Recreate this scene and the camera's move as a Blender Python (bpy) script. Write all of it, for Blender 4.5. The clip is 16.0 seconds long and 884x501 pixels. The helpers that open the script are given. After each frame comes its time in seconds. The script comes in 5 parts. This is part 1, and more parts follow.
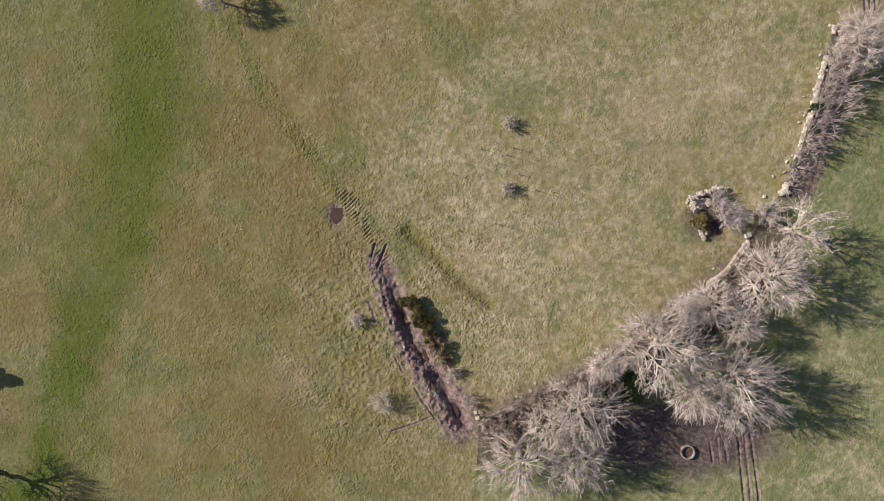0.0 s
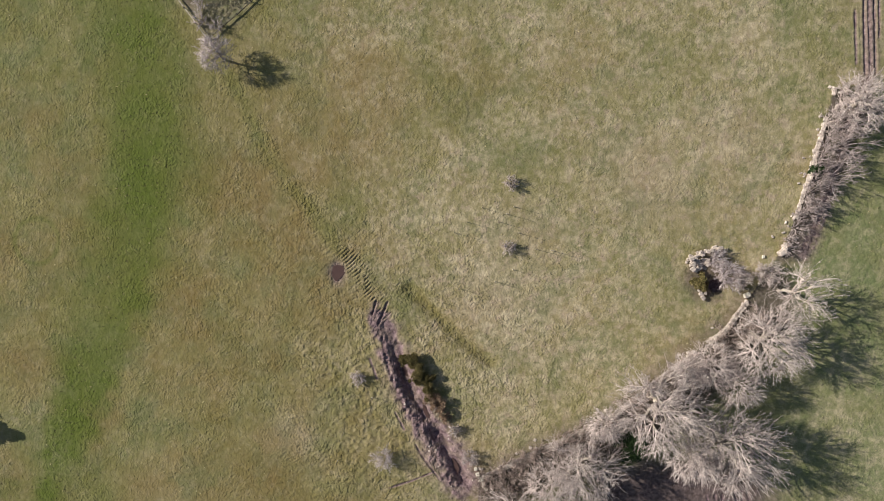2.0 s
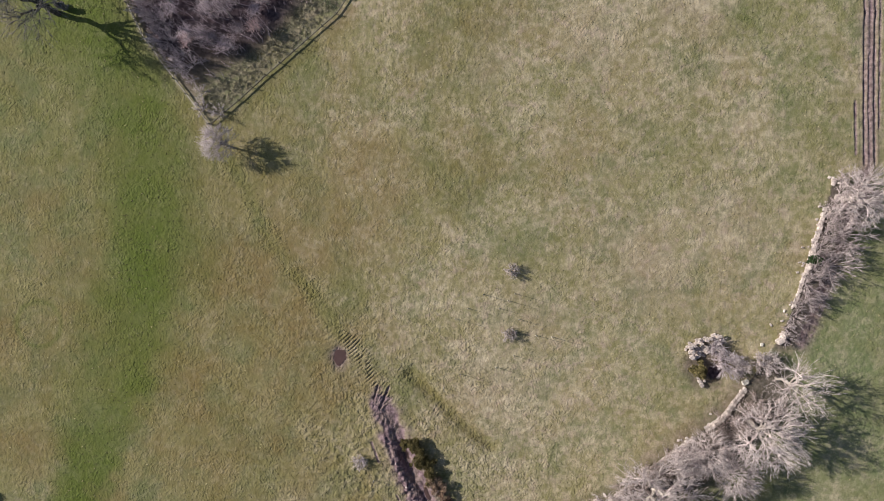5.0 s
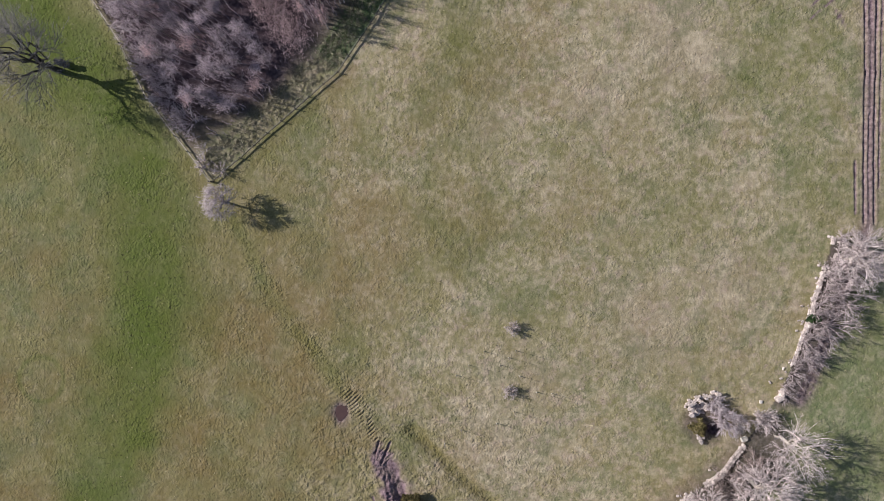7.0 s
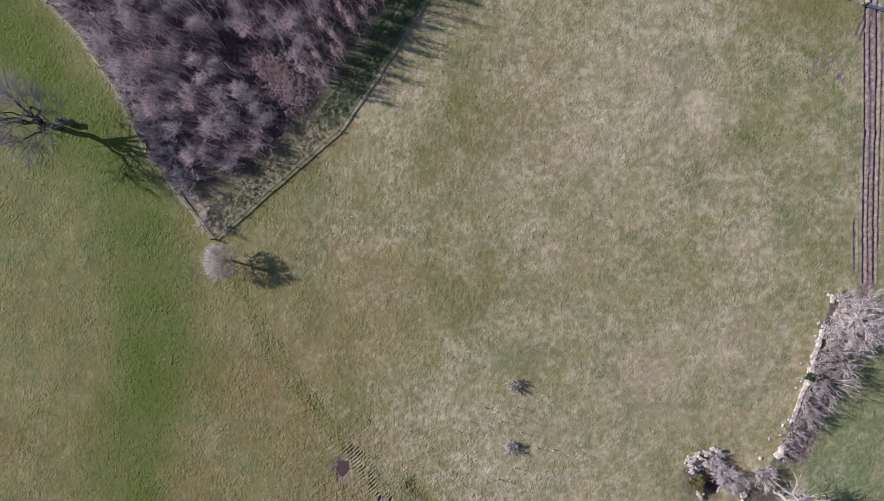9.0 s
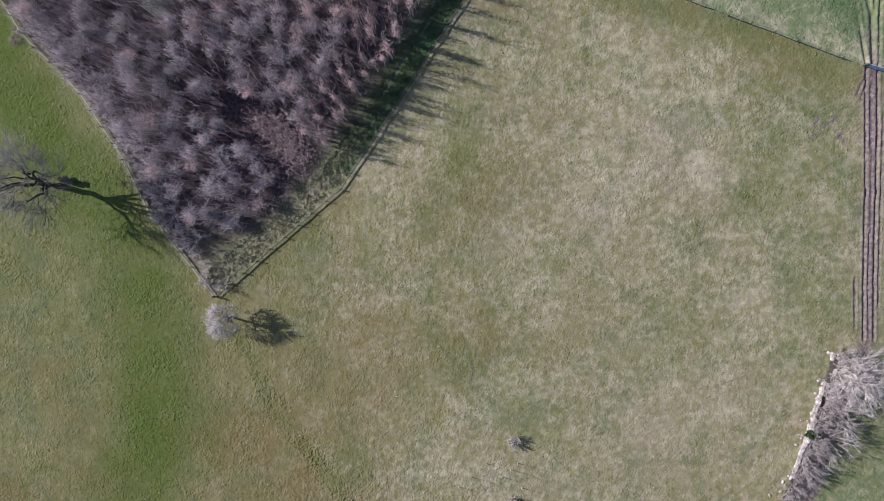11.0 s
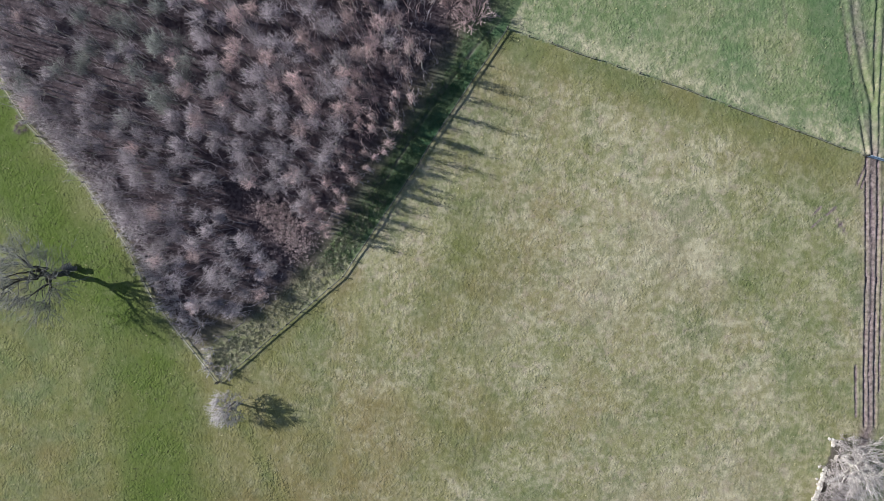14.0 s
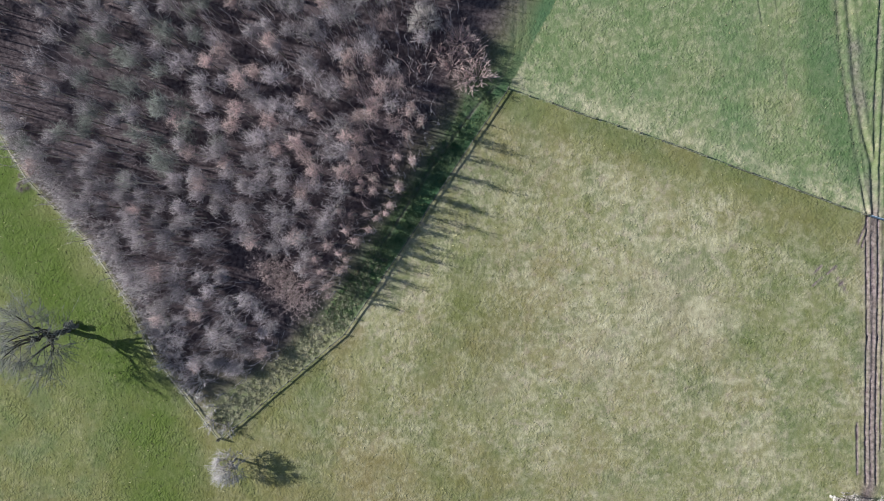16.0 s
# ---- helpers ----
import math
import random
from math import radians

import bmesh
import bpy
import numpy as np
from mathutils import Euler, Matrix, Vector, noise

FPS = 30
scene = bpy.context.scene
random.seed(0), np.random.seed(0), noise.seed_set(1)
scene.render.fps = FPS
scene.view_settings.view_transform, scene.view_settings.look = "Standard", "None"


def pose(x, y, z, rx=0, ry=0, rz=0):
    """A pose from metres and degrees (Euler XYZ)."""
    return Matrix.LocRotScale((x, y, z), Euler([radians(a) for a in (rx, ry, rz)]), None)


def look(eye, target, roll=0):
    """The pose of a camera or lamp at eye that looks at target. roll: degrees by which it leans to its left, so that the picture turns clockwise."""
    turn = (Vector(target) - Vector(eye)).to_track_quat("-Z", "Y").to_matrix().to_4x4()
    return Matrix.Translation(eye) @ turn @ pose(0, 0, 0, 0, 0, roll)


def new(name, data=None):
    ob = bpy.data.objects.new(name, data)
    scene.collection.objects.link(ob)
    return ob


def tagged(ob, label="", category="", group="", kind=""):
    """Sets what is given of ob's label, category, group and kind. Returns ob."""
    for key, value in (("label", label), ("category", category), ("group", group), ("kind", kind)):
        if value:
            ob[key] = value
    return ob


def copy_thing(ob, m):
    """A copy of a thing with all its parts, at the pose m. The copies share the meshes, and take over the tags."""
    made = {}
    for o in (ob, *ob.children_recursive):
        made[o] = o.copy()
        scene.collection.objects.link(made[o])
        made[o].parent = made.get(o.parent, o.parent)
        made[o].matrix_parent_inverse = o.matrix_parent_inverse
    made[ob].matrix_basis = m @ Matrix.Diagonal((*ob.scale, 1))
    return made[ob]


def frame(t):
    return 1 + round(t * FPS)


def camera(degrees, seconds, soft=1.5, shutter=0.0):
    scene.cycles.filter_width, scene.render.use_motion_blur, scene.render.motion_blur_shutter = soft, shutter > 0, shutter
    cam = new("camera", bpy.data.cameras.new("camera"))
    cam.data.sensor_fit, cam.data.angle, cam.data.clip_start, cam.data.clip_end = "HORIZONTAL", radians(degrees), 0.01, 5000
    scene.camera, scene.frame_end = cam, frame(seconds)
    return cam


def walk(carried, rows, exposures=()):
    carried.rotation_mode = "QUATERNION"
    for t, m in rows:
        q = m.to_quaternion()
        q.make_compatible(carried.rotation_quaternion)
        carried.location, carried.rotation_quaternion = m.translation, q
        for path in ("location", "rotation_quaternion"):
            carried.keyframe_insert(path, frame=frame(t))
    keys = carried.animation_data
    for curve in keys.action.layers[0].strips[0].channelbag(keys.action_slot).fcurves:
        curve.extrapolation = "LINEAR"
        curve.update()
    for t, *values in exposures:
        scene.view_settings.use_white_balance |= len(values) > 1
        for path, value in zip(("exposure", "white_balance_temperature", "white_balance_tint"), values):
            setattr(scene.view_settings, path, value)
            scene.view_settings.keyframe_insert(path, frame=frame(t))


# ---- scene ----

# camera: a drone looking almost straight down, flying north over a pasture
cam = camera(77.0, 16.0, soft=0.95)
ROWS = [
    (0, 0.000, 0.000, 79.000, -0.966, 2.063, -0.520),
    (1, -0.179, 4.552, 79.074, -1.258, 1.950, -0.455),
    (2, -0.355, 9.075, 79.119, -1.546, 1.844, -0.396),
    (3, -0.524, 13.571, 79.139, -1.824, 1.748, -0.345),
    (4, -0.683, 18.038, 79.135, -2.088, 1.665, -0.304),
    (5, -0.828, 22.476, 79.110, -2.336, 1.595, -0.274),
    (6, -0.958, 26.884, 79.066, -2.564, 1.539, -0.256),
    (7, -1.072, 31.258, 79.004, -2.767, 1.499, -0.250),
    (8, -1.169, 35.596, 78.928, -2.944, 1.474, -0.255),
    (9, -1.250, 39.895, 78.838, -3.090, 1.462, -0.270),
    (10, -1.315, 44.150, 78.737, -3.203, 1.463, -0.295),
    (11, -1.368, 48.356, 78.625, -3.278, 1.473, -0.328),
    (12, -1.410, 52.508, 78.504, -3.314, 1.491, -0.365),
    (13, -1.446, 56.599, 78.376, -3.308, 1.513, -0.405),
    (14, -1.479, 60.623, 78.241, -3.256, 1.534, -0.444),
    (15, -1.516, 64.572, 78.101, -3.156, 1.550, -0.479),
    (16, -1.561, 68.438, 77.955, -3.005, 1.556, -0.504),
]
walk(cam, [(t, pose(x, y, z, rx, ry, rz)) for t, x, y, z, rx, ry, rz in ROWS], exposures=[(0, -0.03, 7250, 8), (3, -0.02, 7050, 9), (8, -0.05, 6200, 16), (12, 0.04, 5880, 8), (16, 0.25, 6050, -4)])

# ---- light: low winter sun from the upper left of the plan ----
SUN_UP, SHADOW_TURN = 29.0, -16.5
world = bpy.data.worlds.new("sky")
world.use_nodes = True
scene.world = world
sky = world.node_tree.nodes.new("ShaderNodeTexSky")
sky.sky_type, sky.sun_disc = "NISHITA", False
sky.sun_elevation = radians(SUN_UP)
sky.sun_rotation = radians(90 - (180 + SHADOW_TURN))
world.node_tree.links.new(sky.outputs[0], world.node_tree.nodes["Background"].inputs[0])
world.node_tree.nodes["Background"].inputs[1].default_value = 0.08
lamp = bpy.data.lights.new("sun", "SUN")
lamp.energy, lamp.angle, lamp.color = 5.35, radians(0.6), (1.0, 0.95, 0.88)
sun = new("sun", lamp)
drop = Vector((math.cos(radians(SHADOW_TURN)), math.sin(radians(SHADOW_TURN)), -math.tan(radians(SUN_UP))))
sun.matrix_world = look((-40, 40, 120), Vector((-40, 40, 120)) + drop)


# ---- materials ----
def node(tree, kind, **settings):
    n = tree.nodes.new("ShaderNode" + kind)
    for k, v in settings.items():
        if k == "op":
            n.operation = v
        elif k == "blend":
            n.data_type, n.blend_type = "RGBA", v
        elif k == "attr":
            n.attribute_name = v
        else:
            n.inputs[k].default_value = v
    return n


def blank(name, rough=0.9, spec=0.2):
    m = bpy.data.materials.new(name)
    m.use_nodes = True
    b = m.node_tree.nodes["Principled BSDF"]
    b.inputs["Roughness"].default_value = rough
    b.inputs["Specular IOR Level"].default_value = spec
    return m, m.node_tree, b


def join(tree, out, dest):
    tree.links.new(out, dest)


def mixed(tree, a, b, factor, blend="MIX"):
    n = node(tree, "Mix", blend=blend)
    for value, slot in ((factor, 0), (a, 6), (b, 7)):
        if isinstance(value, bpy.types.NodeSocket):
            join(tree, value, n.inputs[slot])
        elif slot == 0:
            n.inputs[0].default_value = value
        else:
            n.inputs[slot].default_value = (*value, 1)
    return n.outputs[2]


def span(tree, value, a0, a1, b0, b1):
    n = tree.nodes.new("ShaderNodeMapRange")
    for i, v in enumerate((a0, a1, b0, b1)):
        n.inputs[i + 1].default_value = v
    join(tree, value, n.inputs[0])
    return n.outputs[0]


def clouds(tree, coord, scale, detail=3.0, rough=0.6):
    n = node(tree, "TexNoise", Scale=scale, Detail=detail, Roughness=rough)
    join(tree, coord, n.inputs["Vector"])
    return n.outputs[0]


def relief_bump(tree, bsdf, heights, strength, distance):
    n = node(tree, "Bump", Strength=strength, Distance=distance)
    join(tree, heights, n.inputs["Height"])
    join(tree, n.outputs[0], bsdf.inputs["Normal"])


def surface(name, dark, light, scale, rough=0.9, spec=0.2, bump=0.3, island=0.0, each=0.0, metal=0.0):
    """A two-tone surface with coarse and fine variation, varied by piece and by object."""
    m, t, b = blank(name, rough, spec)
    b.inputs["Metallic"].default_value = metal
    co = t.nodes.new("ShaderNodeTexCoord").outputs["Object"]
    coarse, fine = clouds(t, co, scale), clouds(t, co, scale * 7)
    colour = mixed(t, dark, light, span(t, coarse, 0.3, 0.7, 0, 1))
    gain = span(t, fine, 0.25, 0.75, 0.72, 1.28)
    for amount, source in ((island, "island"), (each, "each")):
        if amount:
            if source == "island":
                r = t.nodes.new("ShaderNodeNewGeometry").outputs["Random Per Island"]
            else:
                r = t.nodes.new("ShaderNodeObjectInfo").outputs["Random"]
            mul = node(t, "Math", op="MULTIPLY")
            join(t, gain, mul.inputs[0])
            join(t, span(t, r, 0, 1, 1 - amount, 1 + amount), mul.inputs[1])
            gain = mul.outputs[0]
    mul = node(t, "VectorMath", op="SCALE")
    join(t, colour, mul.inputs[0])
    join(t, gain, mul.inputs["Scale"])
    join(t, mul.outputs[0], b.inputs["Base Color"])
    if bump:
        relief_bump(t, b, fine, bump, 0.03)
    return m


def pasture():
    m, t, b = blank("pasture", 0.95, 0.1)
    co = t.nodes.new("ShaderNodeTexCoord").outputs["Object"]
    a = {k: node(t, "Attribute", attr=k).outputs["Fac"] for k in ("lush", "fresh", "straw", "rust", "mud", "leaf", "weed", "rough", "rosy")}

    def moved(x, y):
        n = node(t, "VectorMath", op="ADD")
        join(t, co, n.inputs[0])
        n.inputs[1].default_value = (x, y, 5.0)
        return n.outputs[0]

    def times(p, q):
        n = node(t, "Math", op="MULTIPLY")
        join(t, p, n.inputs[0])
        join(t, q, n.inputs[1])
        return n.outputs[0]

    big, mid, fine = clouds(t, co, 0.09, 3.0, 0.55), clouds(t, co, 0.32, 6.0, 0.62), clouds(t, co, 1.9, 4.0, 0.6)
    micro = clouds(t, co, 5.5, 3.0, 0.65)
    other, third = clouds(t, moved(31, 17), 0.17, 5.0, 0.6), clouds(t, moved(-19, 43), 0.6, 5.0, 0.66)
    patch = clouds(t, moved(57, -23), 0.5, 6.0, 0.7)
    c = mixed(t, GRASS_A, GRASS_B, span(t, mid, 0.36, 0.64, 0, 1))
    c = mixed(t, c, GRASS_C, span(t, big, 0.45, 0.62, 0, 0.8))
    c = mixed(t, c, GRASS_D, span(t, other, 0.47, 0.6, 0, 0.9))
    c = mixed(t, c, ROSY, times(span(t, third, 0.5, 0.64, 0, 0.75), span(t, a["straw"], 0.1, 0.5, 0.1, 1)))
    c = mixed(t, c, ROSY, times(a["rosy"], span(t, mid, 0.35, 0.65, 0.3, 1.0)))
    c = mixed(t, c, RUST, times(a["rust"], span(t, mid, 0.35, 0.65, 1.1, 0.6)))
    c = mixed(t, c, FRESH, a["fresh"])
    c = mixed(t, c, LUSH, a["lush"])
    tufts = clouds(t, moved(-41, 9), 1.05, 4.0, 0.62)
    c = mixed(t, c, STRAW, times(times(a["straw"], span(t, patch, 0.36, 0.66, 0.25, 1.0)), span(t, tufts, 0.38, 0.62, 0.45, 1.2)))
    c = mixed(t, c, STRAW, times(span(t, tufts, 0.50, 0.66, 0, 0.32), times(span(t, a["lush"], 0.1, 0.6, 1.0, 0.15), span(t, a["straw"], 0.1, 0.4, 0.35, 1.0))))
    # shade of turf hollows and hoof pits put into the colour, over their height noise
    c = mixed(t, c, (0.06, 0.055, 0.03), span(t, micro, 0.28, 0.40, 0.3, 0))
    pit_shade = span(t, clouds(t, moved(11, 7), 2.4, 2.0, 0.5), 0.31, 0.38, 0.75, 0)
    c = mixed(t, c, (0.05, 0.045, 0.025), times(pit_shade, span(t, a["lush"], 0.1, 0.7, 0.06, 0.8)))
    c = mixed(t, c, WEED, a["weed"])
    # leaf litter; its dark tone also carries painted shade in the yard and by the ruin
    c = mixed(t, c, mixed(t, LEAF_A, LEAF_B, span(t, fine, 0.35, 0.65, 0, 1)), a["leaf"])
    c = mixed(t, c, mixed(t, MUD_A, MUD_B, span(t, fine, 0.35, 0.65, 0, 1)), a["mud"])
    mul = node(t, "VectorMath", op="SCALE")
    join(t, c, mul.inputs[0])
    join(t, times(span(t, fine, 0.25, 0.75, 0.9, 1.1), span(t, micro, 0.3, 0.7, 0.94, 1.06)), mul.inputs["Scale"])
    join(t, mul.outputs[0], b.inputs["Base Color"])
    join(t, span(t, a["mud"], 0, 1, 0.95, 0.6), b.inputs["Roughness"])
    # hummocks, tussock blades and hoof pits, in metres
    def plus(p, q):
        n = node(t, "Math", op="ADD")
        join(t, p, n.inputs[0])
        join(t, q, n.inputs[1])
        return n.outputs[0]

    worn = times(span(t, a["rough"], 0, 1, 0.26, 1.05), span(t, clouds(t, moved(71, 33), 0.22, 3.0, 0.6), 0.35, 0.65, 0.35, 1.25))
    hummock = times(span(t, clouds(t, co, 1.55, 2.0, 0.5), 0.36, 0.66, 0.0, 0.085), worn)
    lumps = times(span(t, clouds(t, moved(5, -3), 3.2, 1.5, 0.45), 0.3, 0.7, 0.0, 0.085), worn)
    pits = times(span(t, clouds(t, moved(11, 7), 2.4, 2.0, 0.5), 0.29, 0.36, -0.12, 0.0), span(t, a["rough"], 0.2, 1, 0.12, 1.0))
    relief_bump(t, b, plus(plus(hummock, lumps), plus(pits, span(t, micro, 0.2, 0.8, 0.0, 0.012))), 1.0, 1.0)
    return m


GRASS_A, GRASS_B, GRASS_C = (0.170, 0.165, 0.066), (0.265, 0.243, 0.124), (0.228, 0.190, 0.095)
RUST, LUSH, STRAW = (0.200, 0.140, 0.062), (0.086, 0.122, 0.022), (0.500, 0.430, 0.310)
FRESH = (0.135, 0.190, 0.085)
GRASS_D, ROSY = (0.150, 0.165, 0.080), (0.375, 0.292, 0.240)
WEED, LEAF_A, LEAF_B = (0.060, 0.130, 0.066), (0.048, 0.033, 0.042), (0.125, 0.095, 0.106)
MUD_A, MUD_B = (0.130, 0.088, 0.102), (0.290, 0.212, 0.228)
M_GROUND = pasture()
M_BARK = surface("grey_bark", (0.20, 0.17, 0.16), (0.42, 0.37, 0.34), 1.2, each=0.2)
M_PALE = surface("pale_bark", (0.42, 0.37, 0.335), (0.68, 0.615, 0.565), 1.0, each=0.1)
M_DARKBARK = surface("dark_bark", (0.035, 0.030, 0.030), (0.09, 0.08, 0.075), 1.2)
M_TWIG_BEIGE = surface("beige_twigs", (0.43, 0.375, 0.375), (0.74, 0.655, 0.65), 0.5, bump=0, island=0.35, each=0.12)
M_TWIG_GREY = surface("grey_twigs", (0.275, 0.225, 0.255), (0.54, 0.46, 0.50), 0.3, bump=0, island=0.4, each=0.3)
M_TWIG_RED = surface("reddish_twigs", (0.43, 0.30, 0.31), (0.70, 0.53, 0.53), 0.3, bump=0, island=0.4, each=0.3)
M_TWIG_MOSS = surface("mossy_twigs", (0.20, 0.19, 0.18), (0.42, 0.41, 0.39), 0.3, bump=0, island=0.4, each=0.3)
M_TWIG_ROSY = surface("rosy_bracken", (0.40, 0.295, 0.31), (0.70, 0.56, 0.57), 0.4, bump=0, island=0.4)
M_TWIG_LILAC = surface("lilac_twigs", (0.46, 0.40, 0.43), (0.68, 0.61, 0.63), 0.5, bump=0, island=0.3, each=0.1)
M_TWIG_BROWN = surface("brown_twigs", (0.25, 0.195, 0.185), (0.46, 0.385, 0.365), 0.5, bump=0, island=0.35, each=0.2)
M_TWIG_HEDGE = surface("hedge_twigs", (0.34, 0.285, 0.295), (0.60, 0.525, 0.525), 0.5, bump=0, island=0.35, each=0.2)
M_TWIG_DARK = surface("dark_twigs", (0.19, 0.18, 0.18), (0.36, 0.34, 0.33), 0.5, bump=0, island=0.3)
M_GORSE = surface("gorse_leaves", (0.07, 0.062, 0.026), (0.21, 0.175, 0.078), 1.2, bump=0, island=0.5)
M_OLIVE = surface("olive_leaves", (0.10, 0.09, 0.035), (0.25, 0.21, 0.10), 1.2, bump=0, island=0.4)
M_IVY = surface("ivy_leaves", (0.018, 0.040, 0.014), (0.05, 0.09, 0.035), 1.2, rough=0.6, bump=0, island=0.5)
M_RUSSET = surface("russet_leaves", (0.20, 0.14, 0.105), (0.42, 0.30, 0.22), 1.2, bump=0, island=0.4)
M_STONE = surface("lichened_stone", (0.30, 0.255, 0.24), (0.68, 0.61, 0.575), 1.6, island=0.3, each=0.2, bump=0.6)
M_STONE_PALE = surface("white_stone", (0.50, 0.47, 0.42), (0.75, 0.72, 0.66), 1.5, bump=0.5)
M_TIMBER = surface("weathered_timber", (0.14, 0.13, 0.10), (0.30, 0.28, 0.22), 2.0, each=0.25)
M_TIMBER_OLD = surface("blackened_timber", (0.07, 0.065, 0.06), (0.16, 0.15, 0.13), 2.0, each=0.25)
M_TIMBER_PALE = surface("bleached_timber", (0.34, 0.30, 0.24), (0.52, 0.47, 0.39), 2.0, each=0.2)
M_STEEL = surface("galvanised_steel", (0.45, 0.52, 0.66), (0.62, 0.70, 0.85), 3.0, rough=0.45, spec=0.5, metal=0.4, bump=0.05)
M_WIRE = surface("fence_wire", (0.20, 0.20, 0.19), (0.32, 0.32, 0.30), 3.0, rough=0.5, metal=0.7, bump=0)
M_CONCRETE = surface("stained_concrete", (0.20, 0.165, 0.17), (0.36, 0.31, 0.31), 1.5, bump=0.4)
M_MUD = surface("wet_mud", (0.085, 0.058, 0.055), (0.16, 0.115, 0.105), 1.5, rough=0.6, bump=0.5)
M_STRAW = surface("dry_grass", (0.30, 0.27, 0.14), (0.48, 0.43, 0.27), 0.1, bump=0, island=0.3)
M_RANK = surface("rank_grass", (0.07, 0.13, 0.06), (0.20, 0.24, 0.12), 0.3, bump=0, island=0.4)
M_RANK_DRY = surface("rank_dry_grass", (0.20, 0.19, 0.125), (0.42, 0.385, 0.30), 0.4, bump=0, island=0.4)
M_GUARD = surface("pale_tree_guard", (0.58, 0.55, 0.48), (0.75, 0.71, 0.63), 3.0, bump=0)


def water_material():
    m, t, b = blank("brown_water", 0.3, 0.25)
    co = t.nodes.new("ShaderNodeTexCoord").outputs["Object"]
    join(t, mixed(t, (0.075, 0.045, 0.045), (0.11, 0.07, 0.065), clouds(t, co, 1.2)), b.inputs["Base Color"])
    relief_bump(t, b, clouds(t, co, 6.0), 0.05, 0.02)
    return m


M_WATER = water_material()


# ---- mesh helpers ----
def mesh_of(name, verts, *polys):
    """A mesh from an array of vertices and arrays of triangles or quads."""
    me = bpy.data.meshes.new(name)
    verts = np.ascontiguousarray(verts, dtype=np.float32).reshape(-1, 3)
    polys = [np.asarray(p, dtype=np.int32) for p in polys if len(p)]
    loops = np.concatenate([p.ravel() for p in polys])
    counts = np.concatenate([np.full(len(p), p.shape[1], dtype=np.int32) for p in polys])
    starts = np.concatenate([[0], np.cumsum(counts)[:-1]]).astype(np.int32)
    me.vertices.add(len(verts))
    me.vertices.foreach_set("co", verts.ravel())
    me.loops.add(len(loops))
    me.loops.foreach_set("vertex_index", loops)
    me.polygons.add(len(counts))
    me.polygons.foreach_set("loop_start", starts)
    me.update(calc_edges=True)
    return me


def flat(me):
    me.polygons.foreach_set("use_smooth", np.zeros(len(me.polygons), dtype=bool))
    return me


def part(name, mesh, material, parent=None, label=""):
    if isinstance(mesh, bmesh.types.BMesh):
        me = bpy.data.meshes.new(name)
        mesh.to_mesh(me)
        mesh.free()
        mesh = me
    if not mesh.materials:
        mesh.materials.append(material)
    ob = new(name, mesh)
    ob.parent = parent
    return tagged(ob, label)


def unit(v):
    return v / np.maximum(np.linalg.norm(v, axis=-1, keepdims=True), 1e-9)


def around(axis):
    """Two directions across each axis."""
    ref = np.where(np.abs(axis[..., 2:3]) > 0.9, np.array([1.0, 0, 0]), np.array([0, 0, 1.0]))
    u = unit(np.cross(axis, ref))
    return u, np.cross(axis, u)


def tubes(lines, r0, r1, sides):
    """Tapered tubes along polylines of shape (count, points, 3): vertices and quads."""
    n, k, _ = lines.shape
    axis = np.empty_like(lines)
    axis[:, :-1] = lines[:, 1:] - lines[:, :-1]
    axis[:, -1] = axis[:, -2]
    u, v = around(unit(axis))
    a = np.arange(sides) * 2 * np.pi / sides
    f = np.linspace(0, 1, k)[None, :]
    r = (np.broadcast_to(np.reshape(r0, (-1, 1)), (n, 1)) * (1 - f) + np.broadcast_to(np.reshape(r1, (-1, 1)), (n, 1)) * f)[..., None, None]
    ring = lines[:, :, None] + r * (u[:, :, None] * np.cos(a)[:, None] + v[:, :, None] * np.sin(a)[:, None])
    idx = np.arange(n * k * sides).reshape(n, k, sides)
    nxt = np.roll(idx, -1, axis=2)
    quads = np.stack([idx[:, :-1], nxt[:, :-1], nxt[:, 1:], idx[:, 1:]], axis=-1).reshape(-1, 4)
    return ring.reshape(-1, 3), quads


def spikes(lines, r):
    """Three-sided needles from the first to the last point of each line: vertices and triangles."""
    p0, p1 = lines[:, 0], lines[:, -1]
    u, v = around(unit(p1 - p0))
    a = np.arange(3) * 2 * np.pi / 3
    r = np.broadcast_to(np.reshape(r, (-1, 1, 1)), (len(p0), 1, 1))
    base = p0[:, None] + r * (u[:, None] * np.cos(a)[:, None] + v[:, None] * np.sin(a)[:, None])
    verts = np.concatenate([base, p1[:, None]], axis=1)
    i = np.arange(len(p0))[:, None] * 4
    tris = np.stack([np.concatenate([i, i + 1, i + 3], 1), np.concatenate([i + 1, i + 2, i + 3], 1), np.concatenate([i + 2, i, i + 3], 1)], 1).reshape(-1, 3)
    return verts.reshape(-1, 3), tris


def merge(*pieces):
    """Joins (vertices, polygons) pieces into the arguments of mesh_of."""
    verts, tris, quads, at = [], [], [], 0
    for v, p in pieces:
        verts.append(v)
        (tris if p.shape[1] == 3 else quads).append(p + at)
        at += len(v)
    return (np.concatenate(verts), *[np.concatenate(g) for g in (tris, quads) if g])


